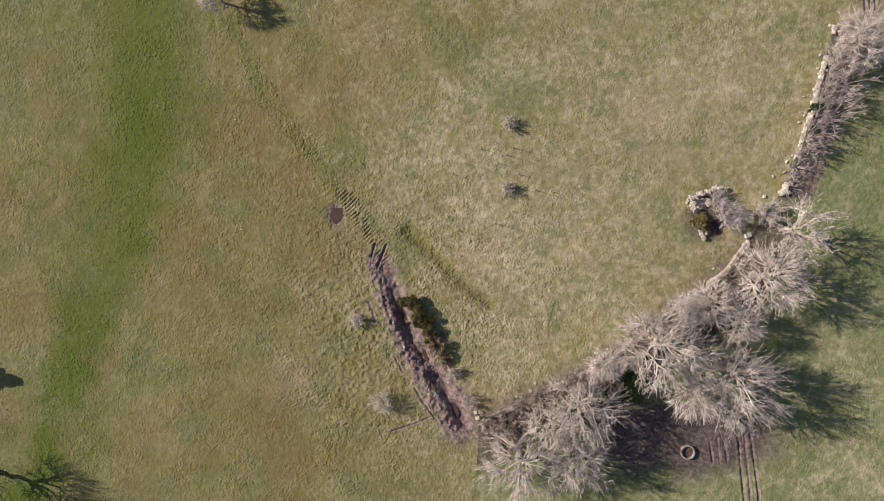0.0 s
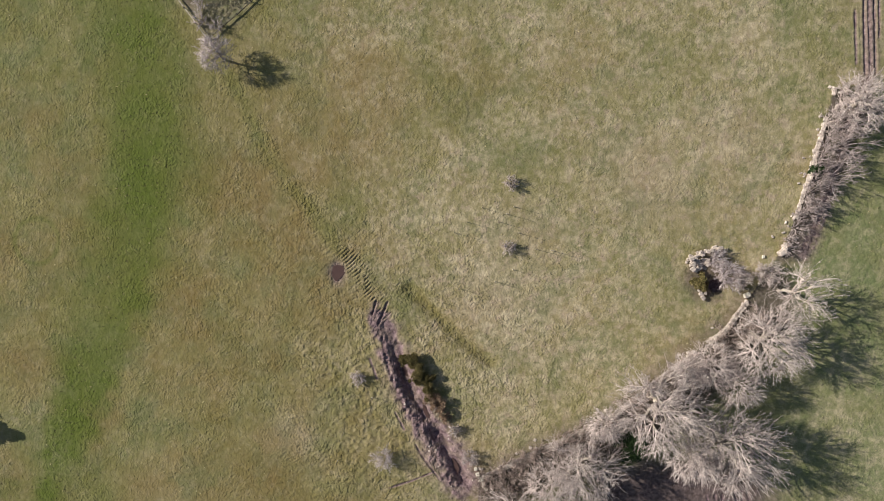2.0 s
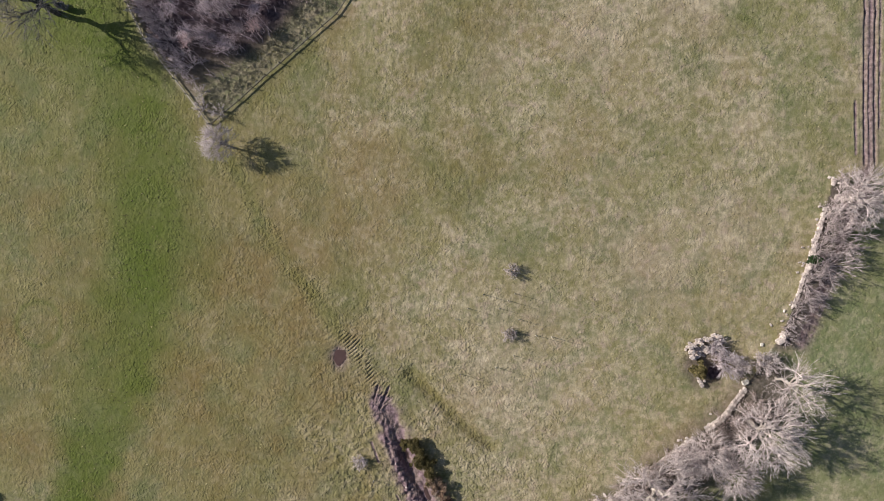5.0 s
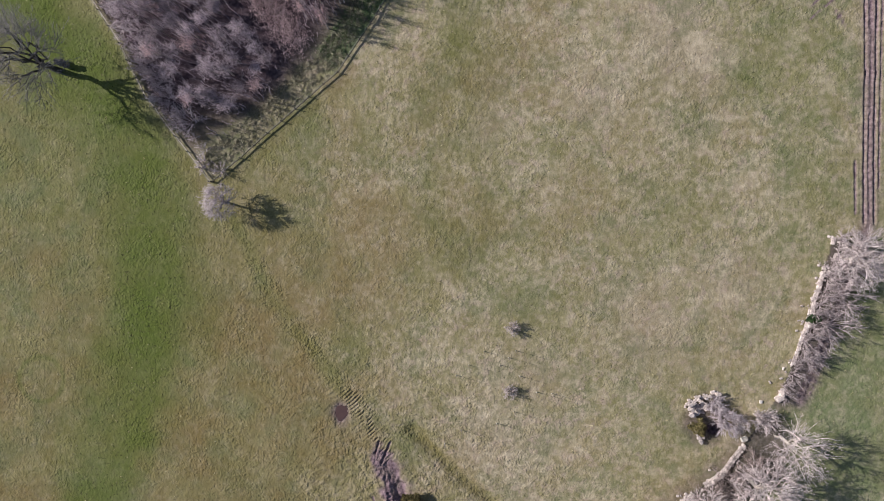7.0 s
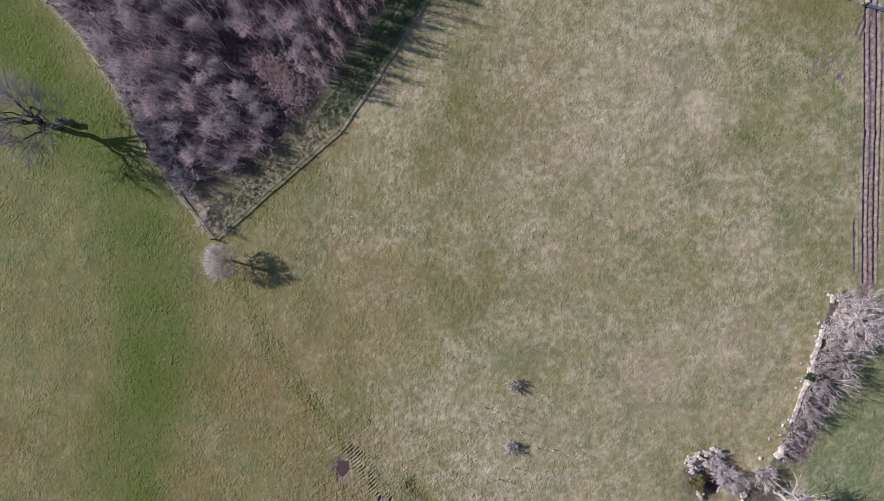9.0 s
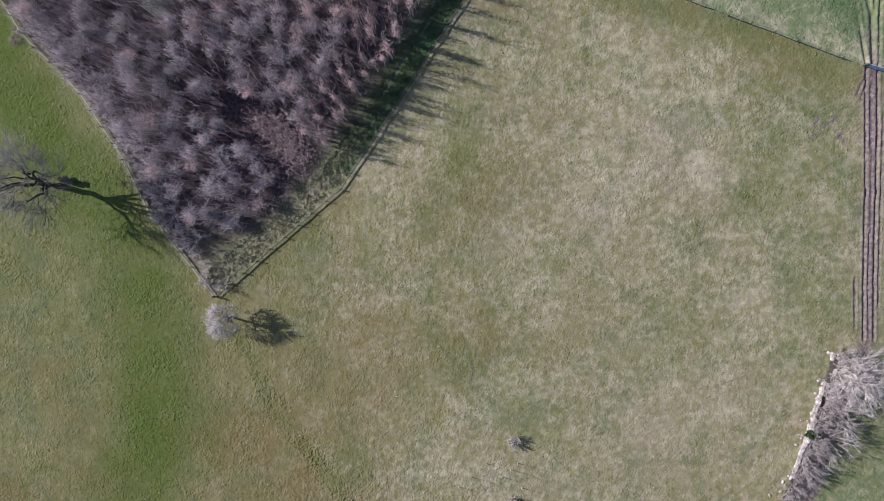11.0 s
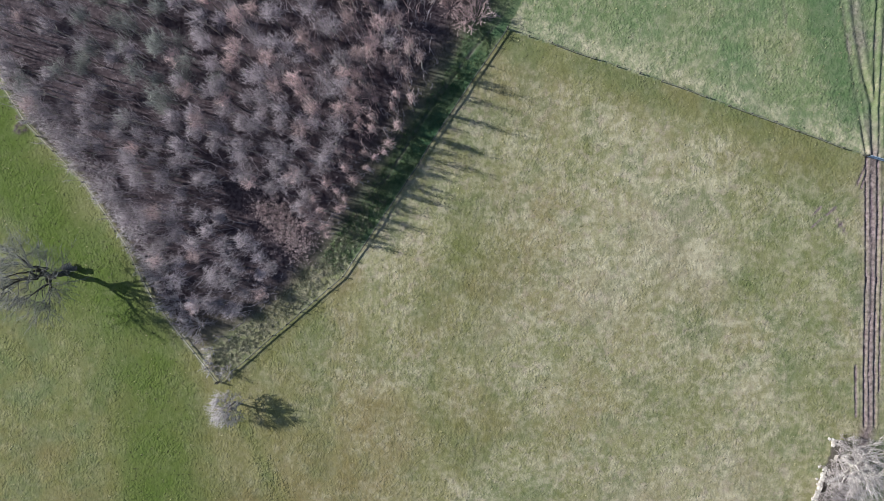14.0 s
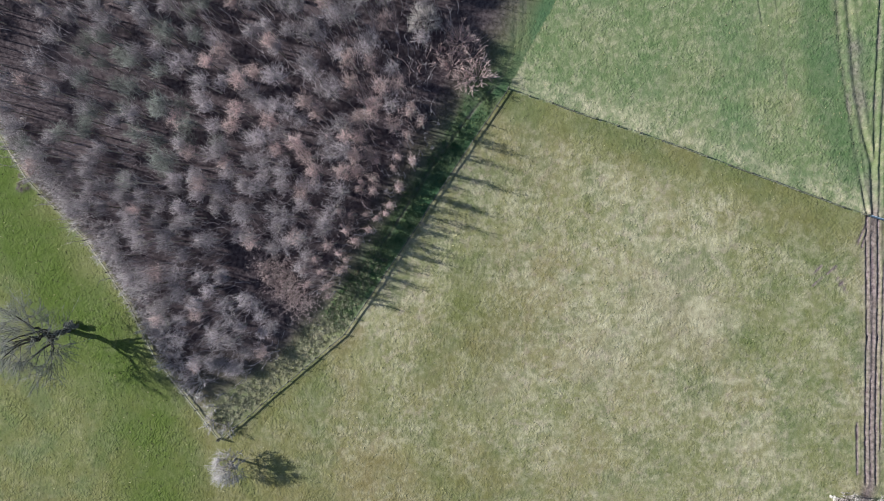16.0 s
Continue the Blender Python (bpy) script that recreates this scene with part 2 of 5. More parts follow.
def shoots(rng, lines, count, reach, start, spread, lift, segs, outward=0.0, centre=(0, 0, 0), bend=0.15):
    """Side shoots of polylines: count from each, of about the length reach."""
    n, k, _ = lines.shape
    f = rng.uniform(start, 1.0, (n, count))
    f[:, 0] = 1.0
    pos = f * (k - 1)
    i = np.minimum(pos.astype(int), k - 2)
    w = (pos - i)[..., None]
    rows = np.arange(n)[:, None]
    p = lines[rows, i] * (1 - w) + lines[rows, i + 1] * w
    d = unit(lines[rows, i + 1] - lines[rows, i])
    out = unit(p - np.asarray(centre, dtype=float))
    d = unit(d + spread * rng.normal(0, 1, d.shape) + np.array([0, 0, lift]) + outward * out)
    length = np.reshape(reach, (-1, 1)) * rng.uniform(0.6, 1.25, (n, count))
    p, d, length = p.reshape(-1, 3), d.reshape(-1, 3), np.broadcast_to(length, (n, count)).reshape(-1, 1)
    pts = [p]
    for _ in range(segs):
        d = unit(d + bend * rng.normal(0, 1, d.shape) + np.array([0, 0, bend * 0.5]))
        pts.append(pts[-1] + d * length / segs)
    return np.stack(pts, axis=1)


def globe(rng, count, low, jitter=0.25):
    """Evenly spread directions, from the elevation's sine low upwards."""
    i = np.arange(count) + 0.5
    sz = low + (1 - low) * i / count
    az = i * 2.39996 + rng.uniform(0, 6.28)
    flat = np.sqrt(np.maximum(1 - sz * sz, 0))
    return unit(np.stack([flat * np.cos(az), flat * np.sin(az), sz], axis=1) + rng.normal(0, jitter / math.sqrt(count) * 3, (count, 3)))


def arcs(rng, p0, p1, segs, sag):
    """Curved lines from p0 to p1, bent away from the straight by about sag of their length."""
    f = np.linspace(0, 1, segs + 1)[None, :, None]
    length = np.linalg.norm(p1 - p0, axis=1)[:, None]
    off = (rng.normal(0, 0.6, p0.shape) + np.array([0, 0, -0.6])) * sag * length
    line = p0[:, None] * (1 - f) + p1[:, None] * f + off[:, None] * 4 * f * (1 - f)
    line[:, 1:-1] += rng.normal(0, 0.04, line[:, 1:-1].shape) * length[:, None]
    return line


def attach(rng, lines, targets, lo, hi):
    """For each target the nearest line's point, somewhere between lo and hi along it."""
    ends = lines[:, -1]
    near = np.argmin(((targets[:, None] - ends[None]) ** 2).sum(-1), axis=1)
    k = lines.shape[1]
    pos = rng.uniform(lo, hi, len(targets)) * (k - 1)
    i = np.minimum(pos.astype(int), k - 2)
    w = (pos - i)[:, None]
    return lines[near, i] * (1 - w) + lines[near, i + 1] * w


def bare_tree(seed, height, crown, trunk_r, limbs=8, branches=6, sprays=6, twigs=6, depth=0.6, lean=0.0, thick=0.018, twig_len=1.0, low=-0.1, gappy=0.25, fork=0.5, soft=0.35, fill=0.72, rise=0.15, burst=0.9, bold=1.0):
    """The meshes of a leafless tree: trunk with its limbs, and a domed crown of branches and twigs."""
    rng = np.random.default_rng(seed)
    rz = height * 0.45 if low < -0.5 else min(crown * 1.15, height * depth)
    mid = np.array([lean, 0, height - rz])
    radii = np.array([crown, crown, rz])
    top = np.array([lean * 0.5, 0, max(mid[2] * fork * 1.6, height * 0.2)])
    n = 6
    f = np.linspace(0, 1, n)[:, None]
    trunk = (np.array([0, 0, -0.3]) * (1 - f) + top * f)
    trunk[1:-1, :2] += rng.normal(0, 0.35 * trunk_r, (n - 2, 2))
    trunk = trunk[None]

    def at(d, lo, hi):
        lump = 1 - gappy * np.clip(np.sin(d[:, :1] * 4.6 + seed) * np.sin(d[:, 1:2] * 5.1 + 2 * seed) * 1.2 + 0.35 * rng.normal(0, 1, (len(d), 1)), -0.2, 1)
        return mid + d * radii * rng.uniform(lo, hi, (len(d), 1)) * lump

    p = at(globe(rng, limbs, low + 0.15), 0.42, 0.62)
    start = trunk[0][-1] * 0.92 + np.array([0, 0, -0.25]) * rng.uniform(0, height * 0.12, (limbs, 1))
    limb = arcs(rng, start, p, 5, 0.10)
    p = at(globe(rng, limbs * branches, low), 0.62, 0.86)
    br = arcs(rng, attach(rng, limb, p, 0.55, 1.0), p, 4, 0.08)
    p = at(globe(rng, limbs * branches * sprays, low), fill, 1.0)
    sp = arcs(rng, attach(rng, br, p, 0.35, 1.0), p, 2 if bold > 1 else 1, 0.08)
    tw = shoots(rng, sp, twigs, twig_len, 0.2, soft, rise, 1, burst, tuple(mid - np.array([0, 0, rz * 0.5])))
    r_l = trunk_r * rng.uniform(0.4, 0.65, limbs)
    tv = merge(tubes(trunk, trunk_r * 1.15, trunk_r * 0.7, 8), tubes(limb, r_l, r_l * 0.35, 6))
    cv = merge(tubes(br, trunk_r * 0.17 * bold, trunk_r * 0.07, 4 if bold > 1 else 3), tubes(sp, np.maximum(trunk_r * 0.05, thick * 1.3), thick, 3), spikes(tw, thick * rng.uniform(0.7, 1.3, len(tw))))
    return mesh_of("trunk", *tv), mesh_of("crown", *cv)


def bare_shrub(seed, height, radius, stems=9, branches=5, twigs=7, thick=0.014, rise=1.2, fine=0.34, wild=0.5):
    """The meshes of a leafless shrub: stems from the ground, and twigs."""
    rng = np.random.default_rng(seed)
    az = np.arange(stems) * 2.399 + rng.uniform(0, 0.6, stems)
    d = unit(np.stack([np.cos(az), np.sin(az), rng.uniform(rise * 0.5, rise * 2.2, stems)], axis=1))
    p = np.stack([np.cos(az), np.sin(az), 0 * az], axis=1) * radius * 0.12
    p[:, 2] = -0.08
    reach = np.minimum(radius * 0.75 / np.maximum(np.hypot(d[:, 0], d[:, 1]), 0.3), height * 0.75 / d[:, 2])
    pts = [p]
    for _ in range(4):
        d = unit(d + rng.normal(0, 0.15, d.shape))
        pts.append(pts[-1] + d * reach[:, None] / 4)
    stem = np.stack(pts, axis=1)
    br = shoots(rng, stem, branches, radius * 0.42, 0.25, wild, 0.3, 2, 0.4)
    tw = shoots(rng, br, twigs, radius * fine, 0.1, 0.55, 0.3, 1, 0.4)
    sv = merge(tubes(stem, thick * 3.2, thick * 1.3, 5))
    cv = merge(tubes(br, thick * 1.5, thick * 0.8, 3), spikes(tw, thick * rng.uniform(0.7, 1.2, len(tw))))
    return mesh_of("stems", *sv), mesh_of("twigs", *cv)


def leafy(seed, height, radius, count, leaf, lumps=14):
    """The mesh of a leafy crown: small folded leaves over many uneven lumps."""
    rng = np.random.default_rng(seed)
    c = rng.normal(0, 1, (lumps, 3)) * (radius * 0.42, radius * 0.42, height * 0.2) + (0, 0, height * 0.52)
    s = rng.uniform(0.28, 0.5, lumps) * radius
    k = rng.integers(0, lumps, count)
    d = unit(rng.normal(0, 1, (count, 3)))
    p = c[k] + d * (s[k] * rng.uniform(0.55, 1.12, count))[:, None]
    p[:, 2] = np.clip(p[:, 2], 0.05, height)
    a = unit(d + rng.normal(0, 0.7, d.shape))
    u, v = around(a)
    size = leaf * rng.uniform(0.6, 1.3, count)[:, None]
    quad = np.stack([p - u * size, p + v * size * 0.5 - a * size * 0.2, p + u * size, p - v * size * 0.5 + a * size * 0.3], axis=1)
    i = np.arange(count)[:, None] * 4
    return flat(mesh_of("foliage", quad.reshape(-1, 3), np.concatenate([np.concatenate([i, i + 1, i + 2], 1), np.concatenate([i, i + 2, i + 3], 1)])))


def rocks(rng, at, size, turn=None):
    """Rough stones: chamfered blocks with uneven corners. at (n,3), size (n,3): vertices, quads and triangles."""
    n = len(at)
    c = np.array([(x, y, z) for x in (-1, 1) for y in (-1, 1) for z in (-1, 1)], dtype=float)
    corner = []
    for axis in range(3):
        q = c * 0.72
        q[:, axis] = c[:, axis]
        corner.append(q)
    local = np.stack(corner, axis=1).reshape(-1, 3)
    v = local[None] * (1 + rng.uniform(-0.13, 0.13, (n, 24, 3))) * size[:, None] / 2
    turn = rng.uniform(0, 6.28, n) if turn is None else turn
    ca, sa = np.cos(turn)[:, None], np.sin(turn)[:, None]
    tip = rng.normal(0, 0.08, (n, 1))
    x, y, z = v[..., 0], v[..., 1], v[..., 2] + v[..., 0] * tip
    v = np.stack([x * ca - y * sa, x * sa + y * ca, z], axis=-1) + at[:, None]
    i = lambda a, b, d: ((a > 0) * 4 + (b > 0) * 2 + (d > 0)) * 3
    quads, tris = [], []
    for axis in range(3):
        o = [a for a in range(3) if a != axis]
        for sgn in (-1, 1):
            face = []
            for s1, s2 in ((-1, -1), (1, -1), (1, 1), (-1, 1)):
                k = [0, 0, 0]
                k[axis], k[o[0]], k[o[1]] = sgn, s1, s2
                face.append(i(*k) + axis)
            quads.append(face if (sgn > 0) == (axis != 1) else face[::-1])
    for s1 in (-1, 1):
        for s2 in (-1, 1):
            for axis in range(3):
                o = [a for a in range(3) if a != axis]
                ends = []
                for s in (-1, 1):
                    k = [0, 0, 0]
                    k[axis], k[o[0]], k[o[1]] = s, s1, s2
                    ends.append(i(*k))
                quads.append([ends[0] + o[0], ends[1] + o[0], ends[1] + o[1], ends[0] + o[1]])
    for s1 in (-1, 1):
        for s2 in (-1, 1):
            for s3 in (-1, 1):
                b = i(s1, s2, s3)
                tris.append([b, b + 1, b + 2])
    off = (np.arange(n) * 24)[:, None, None]
    return v.reshape(-1, 3), (np.array(quads)[None] + off).reshape(-1, 4), (np.array(tris)[None] + off).reshape(-1, 3)


def outward(me):
    bm = bmesh.new()
    bm.from_mesh(me)
    bmesh.ops.recalc_face_normals(bm, faces=bm.faces)
    bm.to_mesh(me)
    bm.free()
    return flat(me)


def lathe(profile, sides=28, wobble=0.0, seed=0):
    """A turned shape from (radius, height) pairs."""
    rng = np.random.default_rng(seed)
    a = np.arange(sides) * 2 * np.pi / sides
    pr = np.array(profile)
    r = pr[:, 0, None] * (1 + wobble * rng.normal(0, 1, (1, sides)))
    v = np.stack([r * np.cos(a), r * np.sin(a), np.repeat(pr[:, 1, None], sides, 1)], axis=-1)
    idx = np.arange(len(pr) * sides).reshape(len(pr), sides)
    nxt = np.roll(idx, -1, axis=1)
    return v.reshape(-1, 3), np.stack([idx[:-1], nxt[:-1], nxt[1:], idx[1:]], axis=-1).reshape(-1, 4)


# ---- plan ----
W_FENCE = [(-36.2, 37.4), (-40.9, 43.8), (-45.2, 49.6), (-48.6, 57.0), (-54.4, 66.2), (-62.6, 74.9), (-66.4, 81.6), (-76.0, 97.0)]
E_FENCE = [(-35.9, 37.4), (-17.7, 52.6), (-9.9, 63.8), (-2.4, 75.1), (5.6, 86.6)]
E_FENCE_ON = [(5.6, 86.6), (8.2, 91.4), (12.3, 98.6), (20.0, 111.0)]
N_FENCE = [(5.6, 86.6), (29.7, 78.15), (54.2, 68.9)]
WALL_E = [(51.6, 29.0), (50.2, 24.3), (48.5, 18.1), (46.6, 11.9), (44.7, 6.9)]
WALL_S = [(39.7, -0.6), (37.0, -4.3), (31.2, -8.8), (20.6, -17.1), (12.2, -21.1), (2.2, -25.9)]
DITCH = [(-12.2, -2.1), (-10.5, -6.1), (-9.3, -10.5), (-6.9, -15.4), (-4.0, -20.3), (-0.5, -26.2)]
OLD_DITCH = [(-7.6, 1.4), (-3.2, -2.9), (-0.2, -5.6), (3.8, -9.0)]
TRODDEN = [(-33.0, 32.0), (-27.2, 19.5), (-22.0, 13.7), (-17.6, 7.2)]
POACHED = [(-16.6, 6.6), (-14.4, 3.4), (-13.0, 0.6), (-11.6, -2.0)]
STRIP = [(-69.0, 80.0), (-64.0, 67.6), (-54.5, 52.3), (-46.9, 39.0), (-45.2, 22.0), (-47.0, 9.0), (-53.9, -6.0), (-57.3, -18.0), (-61.0, -26.0), (-66.0, -42.0)]
BRACKEN = [(-28.6, 62.8), (-25.9, 59.6), (-23.4, 56.6)]
GLADE = [(-25.5, 51.5), (-22.5, 53.6), (-20.6, 57.0)]
POOL = (-17.9, 3.9)
RING = (31.4, -29.9)
RUTS = [
    ([(55.3, 52.0), (55.2, 50.0), (55.4, 40.0), (55.7, 31.0)], 0.2, 0.16), ([(56.7, 52.0), (56.6, 50.0), (56.8, 40.0), (57.1, 31.0)], 0.2, 0.16),
    ([(54.2, 39.6), (54.5, 32.5)], 0.14, 0.16), ([(55.9, 46.0), (56.05, 37.4), (56.4, 32.0)], 0.1, 0.12),
    ([(54.7, 69.0), (54.7, 65.0), (54.85, 61.0), (55.25, 51.5)], 0.18, 0.16), ([(56.2, 69.0), (56.3, 65.0), (56.45, 61.0), (56.65, 51.5)], 0.18, 0.16), ([(55.4, 66.0), (55.6, 58.0)], 0.10, 0.2),
    ([(49.7, 106.0), (49.8, 97.8), (50.5, 90.7), (52.8, 78.0), (54.6, 69.3)], 0.18, 0.2), ([(51.2, 106.0), (51.3, 97.8), (52.6, 86.4), (54.0, 79.5), (55.1, 76.0), (55.6, 69.0)], 0.22, 0.3),
    ([(55.8, 106.0), (55.7, 97.7), (55.3, 83.5), (55.5, 76.0)], 0.16, 0.22), ([(56.6, 90.0), (56.2, 76.0), (56.3, 69.0)], 0.12, 0.2),
    ([(-12.2, 65.0), (-4.8, 76.3), (-0.2, 82.4), (1.7, 84.8), (4.2, 87.3), (6.7, 92.0), (6.8, 99.0), (7.2, 108.0)], 0.16, 0.16), ([(7.2, 91.6), (7.85, 94.0), (7.9, 99.0), (8.3, 108.0)], 0.12, 0.16),
    ([(55.75, 62.0), (56.0, 52.0), (56.1, 46.0)], 0.08, 0.12), ([(57.2, 62.0), (57.3, 50.0), (57.5, 36.0)], 0.1, 0.14),
    ([(47.7, 60.9), (48.7, 61.8)], 0.1, 0.1), ([(49.4, 60.7), (50.6, 61.7)], 0.1, 0.1), ([(51.4, 60.0), (52.2, 58.0)], 0.12, 0.1), ([(47.7, 59.2), (48.8, 60.2)], 0.08, 0.1), ([(50.9, 60.2), (51.5, 58.8)], 0.08, 0.1),
    ([(53.5, 64.9), (54.6, 67.6)], 0.1, 0.12), ([(54.1, 64.4), (54.7, 66.8)], 0.1, 0.12),
    ([(39.3, 99.0), (40.0, 95.0)], 0.1, 0.14), ([(41.6, 99.0), (43.4, 86.7)], 0.07, 0.14),
    ([(51.3, 16.0), (50.6, 13.9), (48.3, 7.0)], 0.2, 0.2), ([(50.0, 14.0), (49.3, 12.1), (47.5, 7.0)], 0.16, 0.2), ([(52.0, 16.0), (49.0, 7.0)], 0.12, 0.15),
    ([(-13.4, -8.6), (-12.4, -11.4)], 0.12, 0.14), ([(-12.4, -0.3), (-13.0, -2.2)], 0.2, 0.14), ([(-10.8, -0.4), (-12.1, -3.5)], 0.2, 0.15),
    ([(-9.8, -16.3), (-8.5, -18.8)], 0.12, 0.12), ([(-6.9, -21.0), (-6.0, -22.6), (-3.5, -26.0)], 0.16, 0.15), ([(-11.6, -5.5), (-10.6, -10.5), (-8.2, -16.0)], 0.14, 0.2), ([(-10.7, -27.3), (-7.6, -26.3), (-4.2, -24.9)], 0.14, 0.1),
    ([(38.4, -27.5), (38.6, -29.0), (39.3, -36.7), (39.6, -42.0)], 0.17, 0.15), ([(39.4, -27.5), (39.5, -29.0), (40.2, -36.7)], 0.14, 0.14),
    ([(40.2, -27.5), (40.4, -29.0), (41.3, -36.0), (41.6, -42.0)], 0.17, 0.15), ([(34.5, -28.0), (35.0, -31.5)], 0.14, 0.14), ([(35.6, -28.0), (36.0, -31.5)], 0.14, 0.14), ([(36.6, -28.0), (37.0, -31.7)], 0.14, 0.14),
]
WOOD = W_FENCE[::-1] + E_FENCE[1:] + E_FENCE_ON[1:] + [(25.0, 135.0), (-95.0, 135.0)]
EAST = WALL_E + WALL_S + [(0.0, -70.0), (120.0, -70.0), (120.0, 29.0)]
NORTH = N_FENCE + [(120.0, 60.0), (120.0, 160.0), (40.0, 160.0)] + E_FENCE_ON[::-1]


def grain(x, y, cell, seed):
    """Smooth random values from 0 to 1 on a lattice of that cell."""
    u, v = x / cell, y / cell
    i, j = np.floor(u).astype(np.int64), np.floor(v).astype(np.int64)
    f, g = u - i, v - j
    f, g = f * f * (3 - 2 * f), g * g * (3 - 2 * g)

    def h(a, b):
        k = (a * 374761393 + b * 668265263 + seed * 974634777) & 0x7FFFFFFF
        k = ((k ^ (k >> 13)) * 1274126177) & 0x7FFFFFFF
        return ((k ^ (k >> 16)) & 0xFFFF) / 65535.0

    return (h(i, j) * (1 - f) + h(i + 1, j) * f) * (1 - g) + (h(i, j + 1) * (1 - f) + h(i + 1, j + 1) * f) * g


def layered(x, y, cell, seed, octaves=3):
    total, gain, norm = 0, 1.0, 0.0
    for o in range(octaves):
        total = total + gain * grain(x, y, cell / 2 ** o, seed + o)
        norm += gain
        gain *= 0.55
    return total / norm


def off_line(x, y, pts):
    """The distance from a polyline, and the way along it."""
    best, along, run = np.full(np.shape(x), 1e9), np.zeros(np.shape(x)), 0.0
    for (ax, ay), (bx, by) in zip(pts[:-1], pts[1:]):
        length = math.hypot(bx - ax, by - ay)
        f = np.clip(((x - ax) * (bx - ax) + (y - ay) * (by - ay)) / length ** 2, 0, 1)
        d = np.hypot(x - ax - f * (bx - ax), y - ay - f * (by - ay))
        near = d < best
        best, along = np.where(near, d, best), np.where(near, run + f * length, along)
        run += length
    return best, along


def within(x, y, poly):
    inside = np.zeros(np.shape(x), dtype=bool)
    for (ax, ay), (bx, by) in zip(poly, poly[1:] + poly[:1]):
        cross = (ay > y) != (by > y)
        inside ^= cross & (x < (bx - ax) * (y - ay) / ((by - ay) or 1e-9) + ax)
    return inside


def bump01(d, w):
    return np.exp(-(d / w) ** 2)


def land(x, y):
    """The ground's height and what grows or lies on it."""
    x, y = np.asarray(x, dtype=float), np.asarray(y, dtype=float)
    z = 0.25 * (layered(x, y, 24, 1) - 0.5)
    big, mid, small = layered(x, y, 14, 5), layered(x, y, 4.0, 11), layered(x, y, 1.3, 17)
    ragged0 = small - 0.5
    wood, east, north = within(x, y, WOOD), within(x, y, EAST), within(x, y, NORTH)
    field = ~(wood | east | north)
    tuft = np.clip(layered(x, y, 0.62, 23, 2) - 0.5, 0, 1) * np.clip(2.2 * layered(x, y, 3.0, 27, 2) - 0.5, 0.15, 1)
    z = z + tuft * 0.16 + 0.04 * grain(x, y, 0.4, 29)
    d_strip, _ = off_line(x, y, STRIP)
    mid_field = 1 / (1 + np.exp(-(x + 0.35 * y + 12) / 7.0))
    lush = 0.95 * bump01(np.maximum(d_strip - 1.5 + 7 * (mid - 0.5) + 6 * (big - 0.5), 0), 3.6 + 4.0 / (1 + np.exp(-(y - 4) / 5.0))) * np.clip(0.6 + 1.2 * (big - 0.25), 0.45, 1)
    north_half = 1 / (1 + np.exp(-(y - 30) / 6.0))
    lush = np.maximum(lush, (1 - mid_field) * np.clip(1.8 * (mid - 0.15), 0, 0.9) * (0.2 + 0.28 * north_half))
    lush = np.where(east, 0.16 + 0.5 * (big - 0.4), lush)
    fresh = np.where(east, 0.55 + 0.6 * (mid - 0.5), 0.0)
    d_lane, _ = off_line(x, y, [(46.6, 106), (47.6, 92), (48.8, 85.8), (50.6, 79.7), (52.8, 74.5)])
    lush = np.where(north, 0.5 * (mid - 0.4) + 0.4 * bump01(np.maximum(d_lane - 1.4, 0), 1.0), lush)
    fresh = np.where(north, 0.75 + 0.8 * (mid - 0.45), fresh)
    lush = np.where(field, np.maximum(lush, 0.5 * np.clip(big - 0.52, 0, 1) * 3), lush)
    patch = np.clip((layered(x + 2 * mid, y, 4.2, 37, 4) - 0.36) * 2.8, 0, 1)
    straw = 0.04 + 0.27 * mid_field + patch * np.clip((layered(x, y, 22, 41) - 0.2) * 1.8, 0.2, 1) * (0.15 + 0.45 * mid_field)
    for bx, by, br, amount in ((6, -4, 11, 0.35), (20, 62, 14, 0.30), (34, 30, 12, 0.15), (40, 14, 8, 0.2), (11, 44, 7, 0.3), (30, 56, 8, 0.35)):
        straw = straw + amount * bump01(np.hypot(x - bx, y - by), br) * (0.35 + patch) * field
    straw = np.where(east, straw * 0.7 + 0.45 * bump01(np.hypot(x - 60, y + 32), 10), straw)
    d_n, _ = off_line(x, y, N_FENCE)
    straw = np.where(north, 0.08 + straw * 0.6 + 0.7 * bump01(d_n - 1.2, 1.3) * (0.4 + mid), straw)
    below = bump01(np.maximum(d_n - 2.0 - 3 * (mid - 0.5), 0), 2.5) * field
    straw = straw * (1 - 0.75 * below)
    d_w, _ = off_line(x, y, WALL_E)
    straw = np.maximum(straw, 0.45 * bump01(d_w, 3.0) * field)
    d_e, s_e = off_line(x, y, E_FENCE)
    rust = np.clip((layered(x, y, 16, 53) - 0.3) * 2.6, 0, 0.85) * np.clip(1.2 - mid_field, 0.25, 1) * bump01(np.hypot(x + 24, y - 4), 42) * field
    rust = np.maximum(rust, (1 - mid_field) * (1 - north_half) * np.clip(1.6 * (layered(x, y, 9, 57) - 0.3), 0, 0.8) * field)
    rust = np.maximum(rust, 0.55 * bump01(d_e - 1.5, 1.6) * field * (s_e < 26))
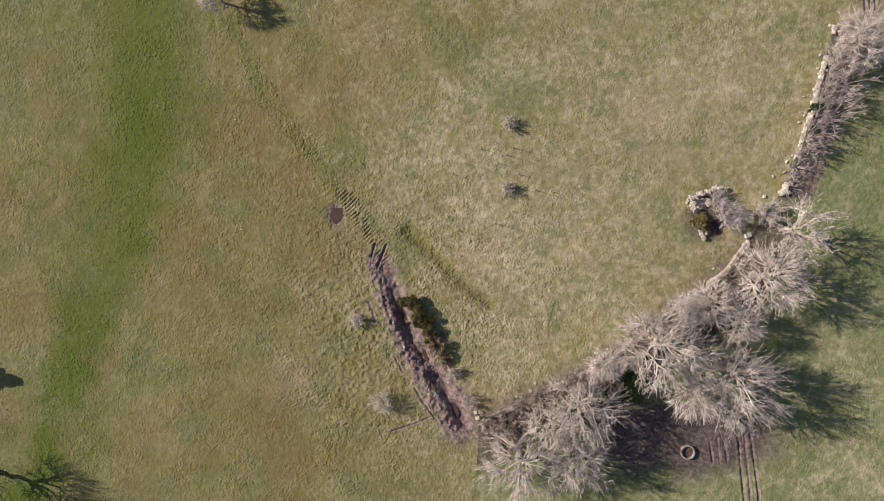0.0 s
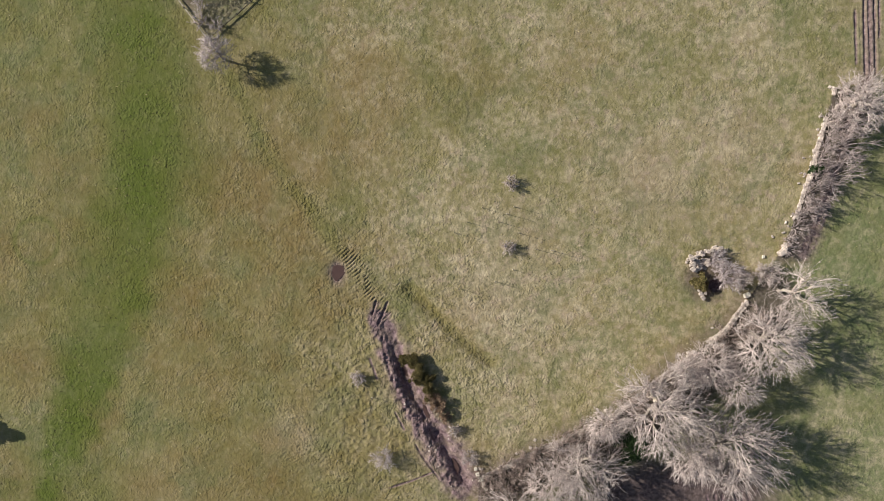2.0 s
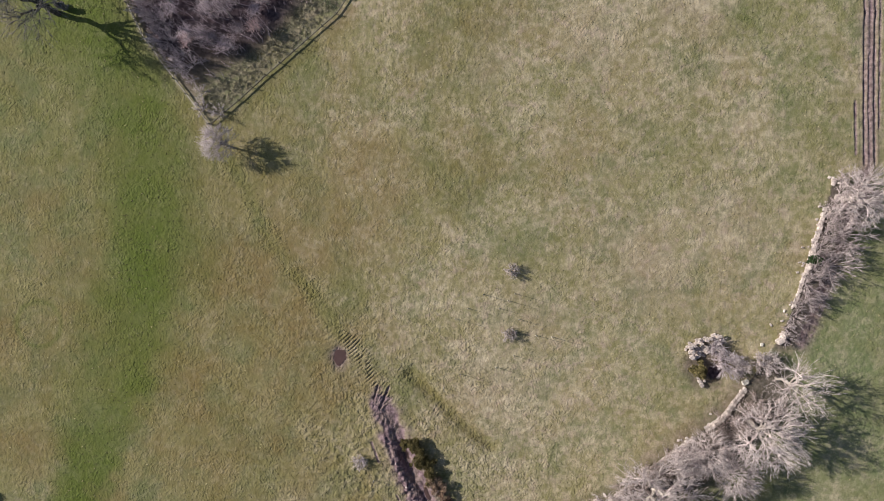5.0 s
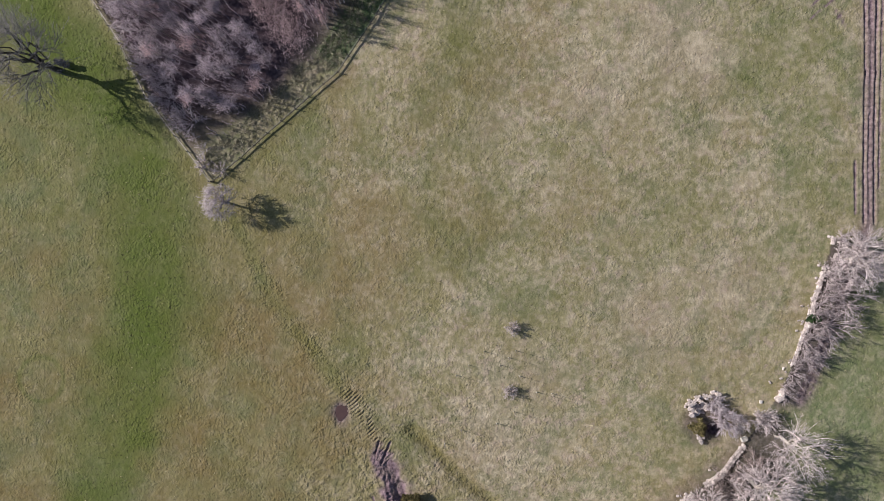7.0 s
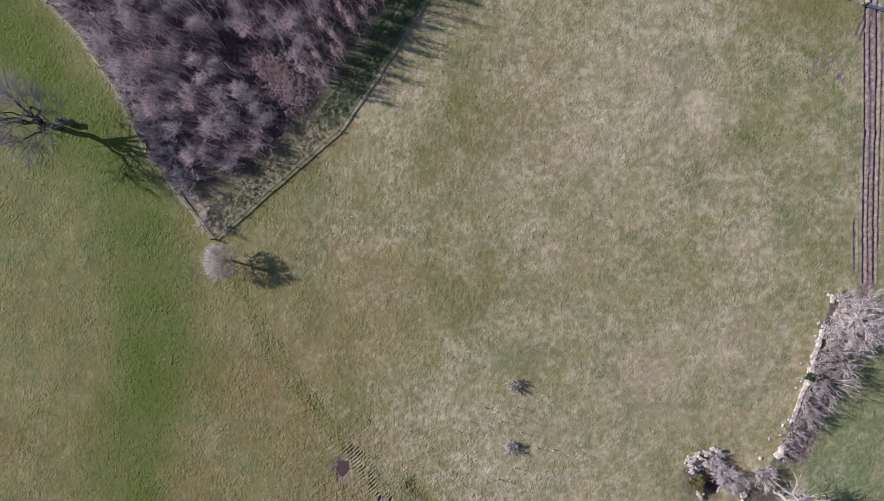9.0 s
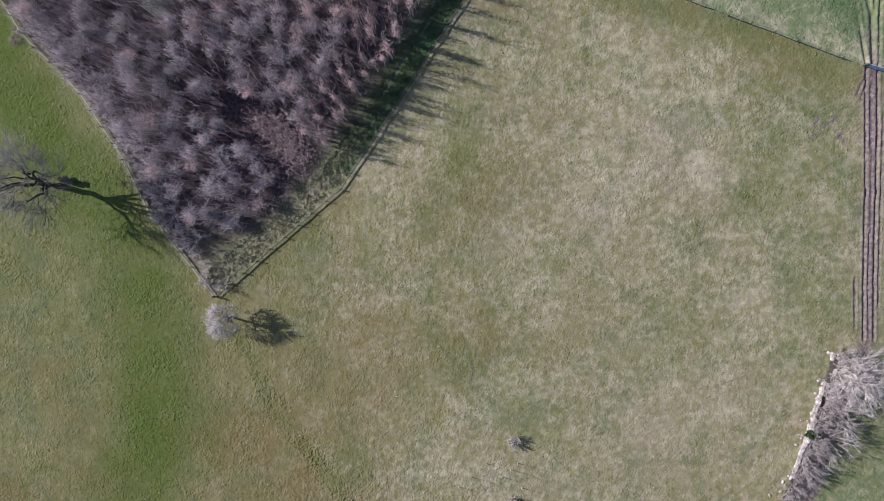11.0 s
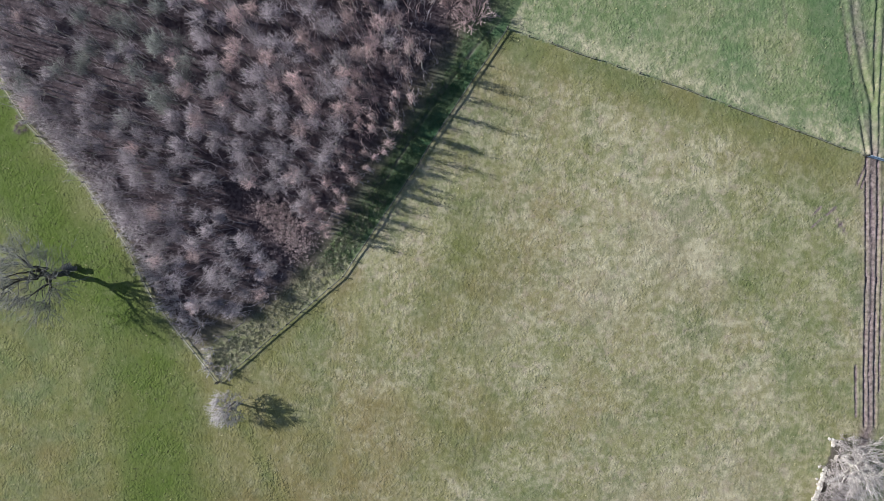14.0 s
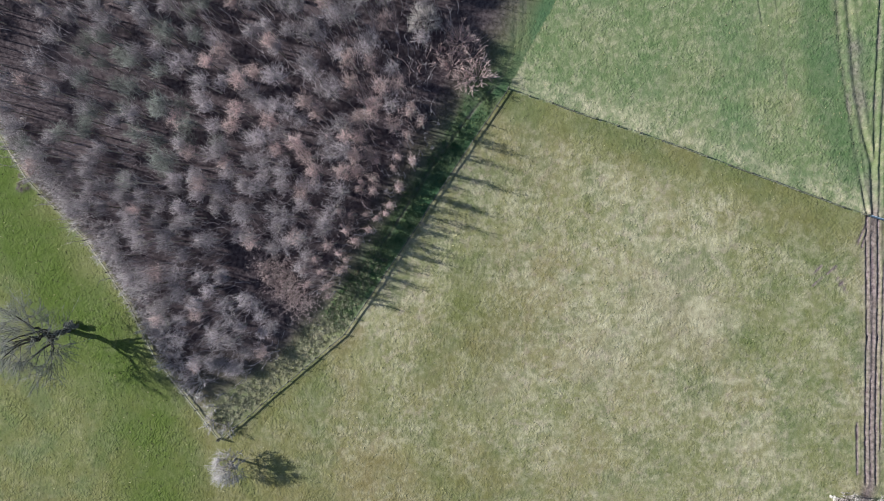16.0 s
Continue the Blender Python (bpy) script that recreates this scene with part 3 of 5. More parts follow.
    for bx, by, br, amount in ((-18, 22, 10, 0.8), (-14, 30, 9, 0.75), (-36, -4, 13, 0.6), (-14, 12, 7, 0.4), (-22, -18, 9, 0.35), (-5, 35, 10, 0.3), (25, 40, 10, 0.25), (8, 78, 8, 0.3), (6, 56, 9, 0.5), (-4, 47, 7, 0.45), (-2, 31.5, 9, 0.5), (7, 30, 8, 0.3), (-40, 1, 8, 0.75), (-33, -21, 8, 0.75), (-25, -12, 6, 0.7), (-21, 22, 6, 0.75), (-14, 30, 6, 0.8), (-16, 8, 5, 0.6), (2, 49, 4, 0.6), (45.7, 69, 7, 0.5), (-19, 46, 4, 0.5)):
        rust = np.maximum(rust, amount * bump01(np.hypot(x - bx, y - by) + 5 * (mid - 0.5), br) * (0.5 + big) * field)
    rust = np.maximum(rust, 0.18 * below)
    lush = np.maximum(lush, 0.3 * below)
    for bx, by, br, amount in ((29, 2, 7, 0.2), (45, 62, 9, 0.5), (8, 22, 8, 0.3), (47, 45, 6, 0.4), (35, 74, 6, 0.3), (49, 33, 9, 0.4), (30, 34, 7, 0.3), (39.5, 52, 5, 0.6), (44, 58, 5, 0.6), (50, 53, 5, 0.5), (48, 40, 6, 0.45), (30, -0.5, 5, 0.22), (14, -13, 5, 0.4), (7, 24, 6, 0.4), (-16, 14, 4, 0.4), (-8, 1, 4, 0.35)):
        lush = np.maximum(lush, amount * bump01(np.hypot(x - bx, y - by) + 4 * (mid - 0.5), br) * field)
    d_t, _ = off_line(x, y, TRODDEN)
    lush = np.maximum(lush, 0.36 * bump01(d_t + 1.2 * (small - 0.5), 1.6) * field)
    d_ring = np.abs(np.hypot(x + 62.1, y - 8.7) - 3.3)
    lush = np.maximum(lush, 0.5 * bump01(d_ring, 0.5))
    d_o, _ = off_line(x, y, OLD_DITCH)
    lush = np.maximum(lush, 0.36 * bump01(d_o + 1.4 * (small - 0.5), 1.1))
    rust = np.maximum(rust, 0.75 * bump01(d_o + 1.0 * (small - 0.5), 1.3))
    straw = straw * (1 - bump01(d_o, 1.3)) * (1 - 0.6 * bump01(d_t, 1.0))
    z = z - 0.36 * bump01(d_o, 1.0)
    weed = np.where(north, np.clip(0.4 * bump01(np.maximum(d_lane - 1.4 + 1.5 * ragged0, 0), 1.0) + 0.9 * np.clip(layered(x, y, 9, 91) - 0.5, 0, 0.4), 0, 0.8), 0.0)
    d_on, _ = off_line(x, y, E_FENCE_ON)
    edge = np.minimum(d_e, d_on)
    weed = np.where(wood, np.clip(bump01(edge, 5.0) * (1 - 0.7 * bump01(np.maximum(d_e - 2.2, 0), 1.5) * (s_e < 26)) * (0.25 + 0.9 * mid) * np.clip((s_e - 14) / 10, 0.25, 1), 0, 0.9), weed)
    leaf = np.where(wood, np.clip(1.05 - 1.1 * weed, 0, 1) * (1 - 0.85 * bump01(np.maximum(edge - 1.0, 0), 2.2)), 0.0)
    d_wf, _ = off_line(x, y, W_FENCE)
    tip = np.clip(bump01(np.hypot(x + 34.5, y - 40), 6.0) + bump01(np.maximum(d_e - 2.2 + 2 * ragged0, 0), 1.5) * (s_e < 30) * (0.5 + 0.8 * mid), 0, 1) * wood
    straw = np.where(wood, 0.6 * tip * (0.4 + small) + 0.5 * bump01(d_wf, 0.8), straw)
    leaf = leaf * (1 - 0.75 * tip) * (1 - 0.7 * bump01(d_wf, 0.7))
    straw = np.maximum(straw, 0.6 * bump01(d_wf, 0.5))
    d_s, _ = off_line(x, y, WALL_S)
    scrub = np.where(field, 0.6 * bump01(np.maximum(d_s - 0.5, 0), 1.6), bump01(np.maximum(d_s - 5.0 - 3 * (mid - 0.5), 0), 2.0))
    leaf = np.maximum(leaf, 0.75 * scrub)
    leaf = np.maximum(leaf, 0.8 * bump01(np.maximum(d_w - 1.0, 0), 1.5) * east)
    tramped = bump01(np.hypot((x + 15) / 1.1, (y + 14) / 1.6), 9.0) * field
    z = z + 0.16 * tramped * np.clip(grain(x, y, 0.5, 83) - 0.35, 0, 1) * 1.5
    # the ditch, its spoil and the trampled mud round it
    d, s = off_line(x, y, DITCH)
    wide = 1.15 + 0.9 * (grain(s, 0 * s, 2.5, 61) - 0.5)
    end = np.clip(s / 7.0, 0.12, 1)
    ragged = small - 0.5
    lumps = grain(x, y, 0.7, 67)
    d_cut, _ = off_line(x, y, [(px + 0.55, py + 0.25) for px, py in DITCH])
    d_bank, _ = off_line(x, y, [(px - 1.0, py - 0.45) for px, py in DITCH])
    z = z - 0.72 * end * np.clip(1.5 * bump01(d_cut + 0.7 * ragged, 0.6 * wide), 0, 1) * (0.45 + 0.9 * grain(x, y, 1.3, 69))
    z = z + 0.42 * end * bump01(d_bank + 0.8 * ragged, 0.7) * (0.1 + 1.6 * lumps * grain(x, y, 0.36, 73))
    z = z + 0.20 * end * bump01(d - 2.1, 0.7) * lumps
    mud = np.clip(1.3 * bump01(np.maximum(d - 0.55 + 2.2 * ragged, 0), 1.5 * (0.5 + 0.5 * end) * (1 + 0.35 * np.clip((s - 12) / 6, 0, 1))), 0, 1) * (0.7 + 0.5 * lumps)
    d, s = off_line(x, y, POACHED)
    near = bump01(d + 0.5 * ragged, 1.35)
    comb = np.minimum(np.sin(2 * np.pi * (x * 0.66 - y * 0.75) / 0.46 + 3.0 * mid + 1.5 * small), 0.2) * np.clip(layered(x, y, 0.8, 19, 2) * 4.5 - 1.3, 0, 1)
    z = z + 0.15 * near * comb
    mud = np.maximum(mud, 0.3 * near * np.clip(0.1 - comb, 0, 1))
    d, s = off_line(x, y, [(-19.0, 6.6), (-28.0, 20.0)])
    z = z + 0.03 * bump01(d, 1.2) * np.sin(2 * np.pi * (x * 0.55 - y * 0.83) / 0.72 + 2 * mid)
    d = np.hypot((x - POOL[0]) * 1.25, y - POOL[1]) + 0.9 * ragged
    z = z - 0.34 * bump01(d, 1.5)
    mud = np.maximum(mud, np.clip(1.2 * bump01(d, 1.4), 0, 1))
    # the trampled yard round the ring: dark mud, with the trees' shade put into its colour
    d = np.hypot((x - 30.5) / 2.3, y + 28.2) + 2.0 * (mid - 0.5)
    yard = 1 / (1 + np.exp(np.clip((d - 5.6) / 0.6, -30, 30))) * east
    mud = np.maximum(mud, 0.3 * yard * (0.3 + 0.8 * small))
    leaf = np.maximum(leaf, 0.9 * yard)
    tuft_patch = bump01(np.hypot((x - 28.2) / 1.6, y + 33.0) + 0.8 * ragged, 1.2)
    leaf, mud = leaf * (1 - 0.7 * tuft_patch), mud * (1 - 0.7 * tuft_patch)
    z = z + 0.25 * yard * (small - 0.5)
    d = np.hypot(x - 34.4, y - 3.2) + 1.5 * (small - 0.5)
    leaf = np.maximum(leaf, 0.7 / (1 + np.exp(np.clip((d - 3.4) / 0.35, -30, 30))))
    # an added hollow, coloured dark, for the black shade beside the ruin's bush
    z = z - 0.9 * bump01(np.hypot(x - 35.6, (y - 1.8) * 0.9), 0.9)
    leaf = np.maximum(leaf, np.clip(1.6 * bump01(np.hypot(x - 35.6, y - 1.8), 1.2), 0, 1))
    # tracks
    for pts, depth, width in RUTS:
        d, s = off_line(x, y, pts)
        rag = 0.12 * (grain(x, y, 0.7, 71) - 0.5)
        z = z - depth * bump01(d + rag, width * 0.9) + 0.35 * depth * bump01(d - width * 2.0, width * 0.8)
        mud = np.maximum(mud, np.clip(1.1 * bump01(d + rag, width * 1.3), 0, 1) * np.clip(np.where(north | wood, -0.4, 0.35) + 1.2 * mid, 0, 1))
    d, s = off_line(x, y, [(55.5, 69.0), (55.6, 61.0), (56.0, 50.0), (56.3, 31.0), (50.5, 14.0), (47.5, 6.0)])
    mud = np.maximum(mud, 0.85 * bump01(d + 0.9 * ragged, 1.15))
    d, s = off_line(x, y, [(52.2, 92.0), (53.8, 80.0), (55.5, 69.0)])
    mud = np.maximum(mud, 0.6 * bump01(d + 1.2 * ragged, 0.9) * np.clip(2.6 * (mid - 0.3), 0, 1))
    d = np.hypot((x - 57.5) / 1.0, (y - 94.0) / 8.0)
    rust = np.maximum(rust, 0.8 * bump01(d, 2.2))
    for mx, my, mr in ((-63.2, 74.6, 0.45), (-63.9, 74.2, 0.32), (-63.5, 73.5, 0.4), (-62.6, 73.7, 0.36), (-63.7, 75.5, 0.28), (-64.2, 73.6, 0.26)):
        d = np.hypot(x - mx, y - my)
        z = z + 0.22 * bump01(d, mr)
        leaf = np.maximum(leaf, np.clip(1.8 * bump01(d, mr * 0.8), 0, 1))
        straw = straw * (1 - bump01(d, mr))
    straw = straw * (1 - 0.7 * np.clip(rust, 0, 1) * field)
    straw = straw + 0.24 * bump01(np.hypot(x - 2, y + 11), 17) * field * (0.5 + mid)
    rosy = np.zeros(np.shape(x))
    for bx, by, br, amount in ((18.5, 50, 5, 0.5), (28, 56, 6, 0.7), (32, 54, 5, 0.7), (3, 45, 5, 0.4), (26, 17, 7, 0.5), (37, 22, 6, 0.45), (5, 0.5, 6, 0.5), (25, 14, 5, 0.4), (-24, -20, 4, 0.5), (9, 8, 6, 0.35)):
        rosy = np.maximum(rosy, amount * bump01(np.hypot(x - bx, y - by) + 5 * (mid - 0.5), br) * field)
    rough = np.where(field, 0.15 + 0.25 * (1 - mid_field) + 0.75 * bump01(np.hypot((x + 8) / 1.15, y + 12), 19), np.where(north, 0.3, 0.2))
    rough = np.maximum(rough, 1.2 * np.maximum(bump01(d_t, 2.2), bump01(off_line(x, y, POACHED)[0] + 1.0 * ragged, 2.8)))
    rough = np.clip(rough * (0.65 + 0.7 * big), 0, 1) * (1 - 0.6 * np.clip(leaf, 0, 1))
    calm = bump01(np.maximum(np.hypot(x, y - 35) - 110, 0), 40)
    clip01 = lambda a: np.clip(a, 0, 1)
    return z * calm, {"lush": clip01(lush) * (leaf < 0.5), "fresh": clip01(fresh), "straw": clip01(straw), "rust": clip01(rust), "mud": clip01(mud), "leaf": clip01(leaf), "weed": clip01(weed), "rough": clip01(rough), "rosy": clip01(rosy)}


def ground_at(x, y):
    return float(land(np.array([x]), np.array([y]))[0][0])


def run_out(lo, hi, bands):
    """Grid lines: within lo to hi by (end, step) bands, then wider and wider to the horizon."""
    far = np.cumsum(1.0 * 1.32 ** np.arange(24))
    lines, at = [], lo
    for end, step in bands:
        lines.append(np.linspace(at, end, round((end - at) / step), endpoint=False))
        at = end
    return np.concatenate([(lo - far)[::-1], *lines, [hi], hi + far])


def build_ground():
    gx, gy = run_out(-76, 66, ((-20, 0.33), (4, 0.12), (34, 0.33), (42, 0.16), (53.6, 0.33), (58, 0.15), (66, 0.33))), run_out(-46, 108, ((-40, 0.33), (-29, 0.2), (10, 0.12), (108, 0.33)))
    x, y = np.meshgrid(gx, gy)
    z, masks = land(x, y)
    idx = np.arange(x.size).reshape(x.shape)
    quads = np.stack([idx[:-1, :-1], idx[:-1, 1:], idx[1:, 1:], idx[1:, :-1]], axis=-1).reshape(-1, 4)
    me = mesh_of("ground", np.stack([x, y, z], axis=-1).reshape(-1, 3), quads)
    for k, v in masks.items():
        me.attributes.new(k, "FLOAT", "POINT").data.foreach_set("value", v.ravel().astype(np.float32))
    me.polygons.foreach_set("use_smooth", np.ones(len(me.polygons), dtype=bool))
    ob = part("ground", me, M_GROUND)
    tagged(ob, "tussocky winter pasture with muddy ruts and dry grass", "ground", kind="structure")


build_ground()


def thing(name, x, y, label, category, group="", z=None, kind=""):
    ob = new(name)
    ob.location = (x, y, ground_at(x, y) if z is None else z)
    return tagged(ob, label, category, group, kind)


def spot(x, y, turn=0.0, dz=0.0):
    return pose(x, y, ground_at(x, y) + dz, 0, 0, turn)


# ---- water ----
def puddle(x, y, rx, ry, level, seed, label, turn=0.0):
    rng = np.random.default_rng(seed)
    a = np.arange(40) * 2 * np.pi / 40
    r = 1 + 0.16 * np.sin(2 * a + 1) + 0.12 * np.sin(3 * a + seed) + 0.06 * rng.normal(0, 1, 40)
    rim = np.stack([rx * r * np.cos(a), ry * r * np.sin(a), 0 * a], axis=1)
    v = np.concatenate([[[0, 0, 0]], rim, rim + (0, 0, -0.2)])
    i = np.arange(40)
    j = (i + 1) % 40
    tris = np.stack([0 * i, i + 1, j + 1], axis=1)
    quads = np.stack([i + 1, i + 41, j + 41, j + 1], axis=1)
    ob = part("puddle", flat(mesh_of("puddle", v, tris, quads)), M_WATER)
    ob.location = (x, y, ground_at(x, y) + level)
    ob.rotation_euler = (0, 0, radians(turn))
    tagged(ob, label, "puddle")


puddle(POOL[0], POOL[1], 0.8, 1.25, 0.18, 1, "small brown puddle in trampled pasture")
puddle(-1.2, -24.2, 0.3, 1.3, 0.12, 2, "dark water standing in a muddy ditch", 25)
puddle(-8.5, -10.6, 0.28, 1.5, 0.10, 3, "dark water standing in a muddy ditch", 20)
puddle(-5.4, -16.4, 0.25, 1.1, 0.08, 5, "dark water standing in a muddy ditch", 26)


# ---- fences ----
def resample(pts, step):
    pts = np.array(pts, dtype=float)
    out = [pts[0]]
    for a, b in zip(pts[:-1], pts[1:]):
        n = max(1, round(np.linalg.norm(b - a) / step))
        out += [a + (b - a) * k / n for k in range(1, n + 1)]
    return np.array(out)


def rail_mesh(a, b, wide, high):
    """A squared rail with softened edges from a to b."""
    a, b = np.array(a), np.array(b)
    d = unit(b - a)
    side = unit(np.cross(d, (0, 0, 1)))
    up = np.cross(side, d)
    prof = [(-1, -0.6), (-0.6, -1), (0.6, -1), (1, -0.6), (1, 0.6), (0.6, 1), (-0.6, 1), (-1, 0.6)]
    ring = np.array([side * p * wide / 2 + up * q * high / 2 for p, q in prof])
    v = np.concatenate([a + ring, b + ring])
    i = np.arange(8)
    j = (i + 1) % 8
    caps = np.array([[0, 1, 2, 3], [0, 3, 4, 7], [4, 5, 6, 7]])
    return flat(mesh_of("rail", v, np.concatenate([np.stack([i, j, j + 8, i + 8], 1), caps[:, ::-1], caps + 8])))


POST = mesh_of("post", *merge(lathe([(0.001, -0.3), (0.085, -0.3), (0.08, 0.76), (0.06, 0.82), (0.001, 0.83)], 9)))
STRAINER = mesh_of("strainer_post", *merge(lathe([(0.001, -0.3), (0.11, -0.3), (0.105, 1.02), (0.08, 1.08), (0.001, 1.09)], 10)))


def fence(pts, step, rails, wires, material, label, seed, drop_rail=0.0, wide=0.15):
    rng = np.random.default_rng(seed)
    at = resample(pts, step)
    at[1:-1] += rng.normal(0, 0.05, (len(at) - 2, 2))
    z = land(at[:, 0], at[:, 1])[0]
    ob = tagged(new("fence"), label, "fence")
    ob.location = (at[0][0], at[0][1], z[0])
    base = np.array(ob.location)
    for k, (x, y) in enumerate(at):
        p = part("post", STRAINER if k in (0, len(at) - 1) else POST, material, ob)
        p.location = (x - base[0], y - base[1], z[k] - base[2] + rng.uniform(-0.05, 0.03))
        p.rotation_euler = (rng.normal(0, 0.04), rng.normal(0, 0.04), rng.uniform(0, 6))
    top = np.column_stack([at, z]) - base
    for h in rails:
        for k in range(len(at) - 1):
            if rng.random() < drop_rail:
                continue
            a, b = top[k] + (0, 0, h + rng.normal(0, 0.02)), top[k + 1] + (0, 0, h + rng.normal(0, 0.02))
            side = unit(np.cross(unit(b - a), (0, 0, 1))) * 0.07
            part("rail", rail_mesh(a + side, b + side, wide, 0.15), material, ob)
    for h in wires:
        line = (top + (0, 0, h))[None]
        part("wire", mesh_of("wire", *merge(tubes(line, 0.012, 0.012, 4))), M_WIRE, ob)


fence(E_FENCE, 2.65, (0.34,), (0.7, 0.54), M_TIMBER_OLD, "dark weathered post and rail fence along the wood edge", 1, wide=0.10)
fence(W_FENCE, 2.8, (0.34,), (0.7, 0.54), M_TIMBER_PALE, "bleached timber fence with dry grass along the wood", 3)
fence(N_FENCE, 3.3, (0.30,), (0.7, 0.54), M_TIMBER, "low rail and wire fence between two pastures", 4, drop_rail=0.4, wide=0.09)


def field_gate(x, y, turn, wide):
    ob = thing("field_gate", x, y, "galvanised steel five bar gate across the track", "gate")
    ob.rotation_euler = (0, 0, radians(turn))
    for k in range(2):
        p = part("post", STRAINER, M_TIMBER_PALE, ob, "bleached timber gate post")
        p.location = (-0.15 + k * (wide + 0.3), 0, 0)
    for k, h in enumerate((0.25, 0.45, 0.65, 0.87, 1.12)):
        part("bar", mesh_of("bar", *merge(tubes(np.array([[(0, 0, h), (wide, 0, h)]], dtype=float), 0.045, 0.045, 8))), M_STEEL, ob)
    for f in (0.0, 0.5, 1.0):
        part("upright", mesh_of("upright", *merge(tubes(np.array([[(wide * f, 0.0, 0.2), (wide * f, 0.0, 1.15)]]), 0.03, 0.03, 8))), M_STEEL, ob)
    part("brace", mesh_of("brace", *merge(tubes(np.array([[(0, 0.04, 0.25), (wide, 0.04, 1.1)]]), 0.022, 0.022, 6))), M_STEEL, ob)


field_gate(54.55, 68.75, -17.0, 3.6)


# ---- dry stone walls ----
def dry_wall(name, pts, high, wide, seed, label, gaps=0.25, tumble=0.8):
    rng = np.random.default_rng(seed)
    line = resample(pts, 0.36)
    d = unit(np.gradient(line, axis=0))
    side = np.stack([-d[:, 1], d[:, 0]], axis=1)
    at, size, turn = [], [], []
    run = np.arange(len(line)) * 0.36
    broken = np.clip(1.25 - gaps * 3.2 * grain(run, 0 * run, 3.0, seed), 0.0, 1.0)
    for course in range(4):
        for face in (-1, 1):
            keep = (course + 0.5) / 4 < broken
            p = line[keep] + side[keep] * face * (wide / 2 - 0.12 - 0.03 * course) + rng.normal(0, 0.05, (keep.sum(), 2))
            z = land(p[:, 0], p[:, 1])[0] + (course + 0.4) * high / 4
            at.append(np.column_stack([p, z]))
            size.append(np.column_stack([rng.uniform(0.3, 0.5, len(p)), rng.uniform(0.22, 0.36, len(p)), np.full(len(p), high / 4 * 1.12)]))
            turn.append(np.arctan2(d[keep, 1], d[keep, 0]) + rng.normal(0, 0.15, len(p)))
    n = int(len(line) * tumble)
    k = rng.integers(0, len(line), n)
    p = line[k] + side[k] * rng.normal(0, 0.75, (n, 1))
    s = rng.uniform(0.18, 0.5, (n, 3)) * (1, 0.8, 0.6)
    at.append(np.column_stack([p, land(p[:, 0], p[:, 1])[0] + s[:, 2] * 0.3]))
    size.append(s)
    turn.append(rng.uniform(0, 6, n))
    v, q, t = rocks(rng, np.concatenate(at), np.concatenate(size), np.concatenate(turn))
    ob = part(name, outward(mesh_of(name, v, t, q)), M_STONE)
    tagged(ob, label, "stone wall", kind="structure")


dry_wall("wall_east", WALL_E, 0.8, 0.5, 5, "tumbled pale dry stone wall beneath a bare hedge", gaps=0.72)
dry_wall("wall_south", WALL_S, 0.85, 0.60, 6, "overgrown dry stone wall under bare trees", gaps=0.55)


def boulder(x, y, size, seed, label, material=M_STONE, turn=None):
    rng = np.random.default_rng(seed)
    v, q, t = rocks(rng, np.array([[0, 0, size[2] * 0.32]]), np.array([size]), None if turn is None else np.array([turn]))
    ob = part("boulder", outward(mesh_of("boulder", v, t, q)), material)
    ob.matrix_basis = spot(x, y)
    tagged(ob, label, "stone")
    return ob


boulder(39.75, 0.45, (0.95, 0.6, 0.5), 1, "white squared stone block lying in the grass", M_STONE_PALE, 0.4)
boulder(42.0, 5.8, (0.5, 0.35, 0.3), 2, "loose pale stone in the grass", M_STONE_PALE)
boulder(44.5, 6.4, (1.25, 0.8, 0.8), 3, "large pinkish end stone of the wall", turn=0.5)


# ---- ruined stone hut ----
def stone_ruin():
    rng = np.random.default_rng(9)
    cx, cy = 34.4, 3.6
    ob = thing("stone_ruin", cx, cy, "small roofless ruin of tumbled pale stones", "ruin")
    z0 = ob.location[2]
    walls = [((-2.9, 2.1), (-0.4, 2.9), 4), ((-0.4, 2.9), (1.4, 3.4), 4), ((-2.9, 2.1), (-2.3, 0.4), 4), ((-2.0, 0.4), (-0.2, 1.4), 2), ((-2.2, -0.8), (-1.0, -3.4), 2), ((-0.2, 1.3), (1.4, 1.5), 2), ((-0.6, -3.5), (-0.9, -2.2), 2)]
    for a, b, courses in walls:
        a, b = np.array(a), np.array(b)
        n = max(2, round(float(np.linalg.norm(b - a)) / 0.42))
        for c in range(courses):
            for k in range(n):
                if rng.random() < 0.12 + 0.12 * c:
                    continue
                p = a + (b - a) * (k + 0.5 + 0.25 * (c % 2)) / n + rng.normal(0, 0.17, 2)
                size = np.array([rng.uniform(0.25, 0.7), rng.uniform(0.2, 0.5), rng.uniform(0.25, 0.38)])
                v, q, t = rocks(rng, np.zeros((1, 3)), size[None], np.array([math.atan2(b[1] - a[1], b[0] - a[0]) + rng.normal(0, 0.3)]))
                o = part("stone", outward(mesh_of("stone", v, t, q)), M_STONE, ob)
                o.location = (p[0], p[1], ground_at(cx + p[0], cy + p[1]) - z0 + 0.12 + 0.34 * c)
    for k in range(46):
        p = rng.normal(0, 1.0, 2) * (0.85, 0.55) + (-0.7, 1.6)
        size = rng.uniform(0.2, 0.6, 3) * (1, 0.8, 0.6)
        v, q, t = rocks(rng, np.zeros((1, 3)), size[None])
        o = part("stone", outward(mesh_of("stone", v, t, q)), M_STONE, ob)
        o.location = (p[0], p[1], ground_at(cx + p[0], cy + p[1]) - z0 + size[2] * 0.3)


stone_ruin()


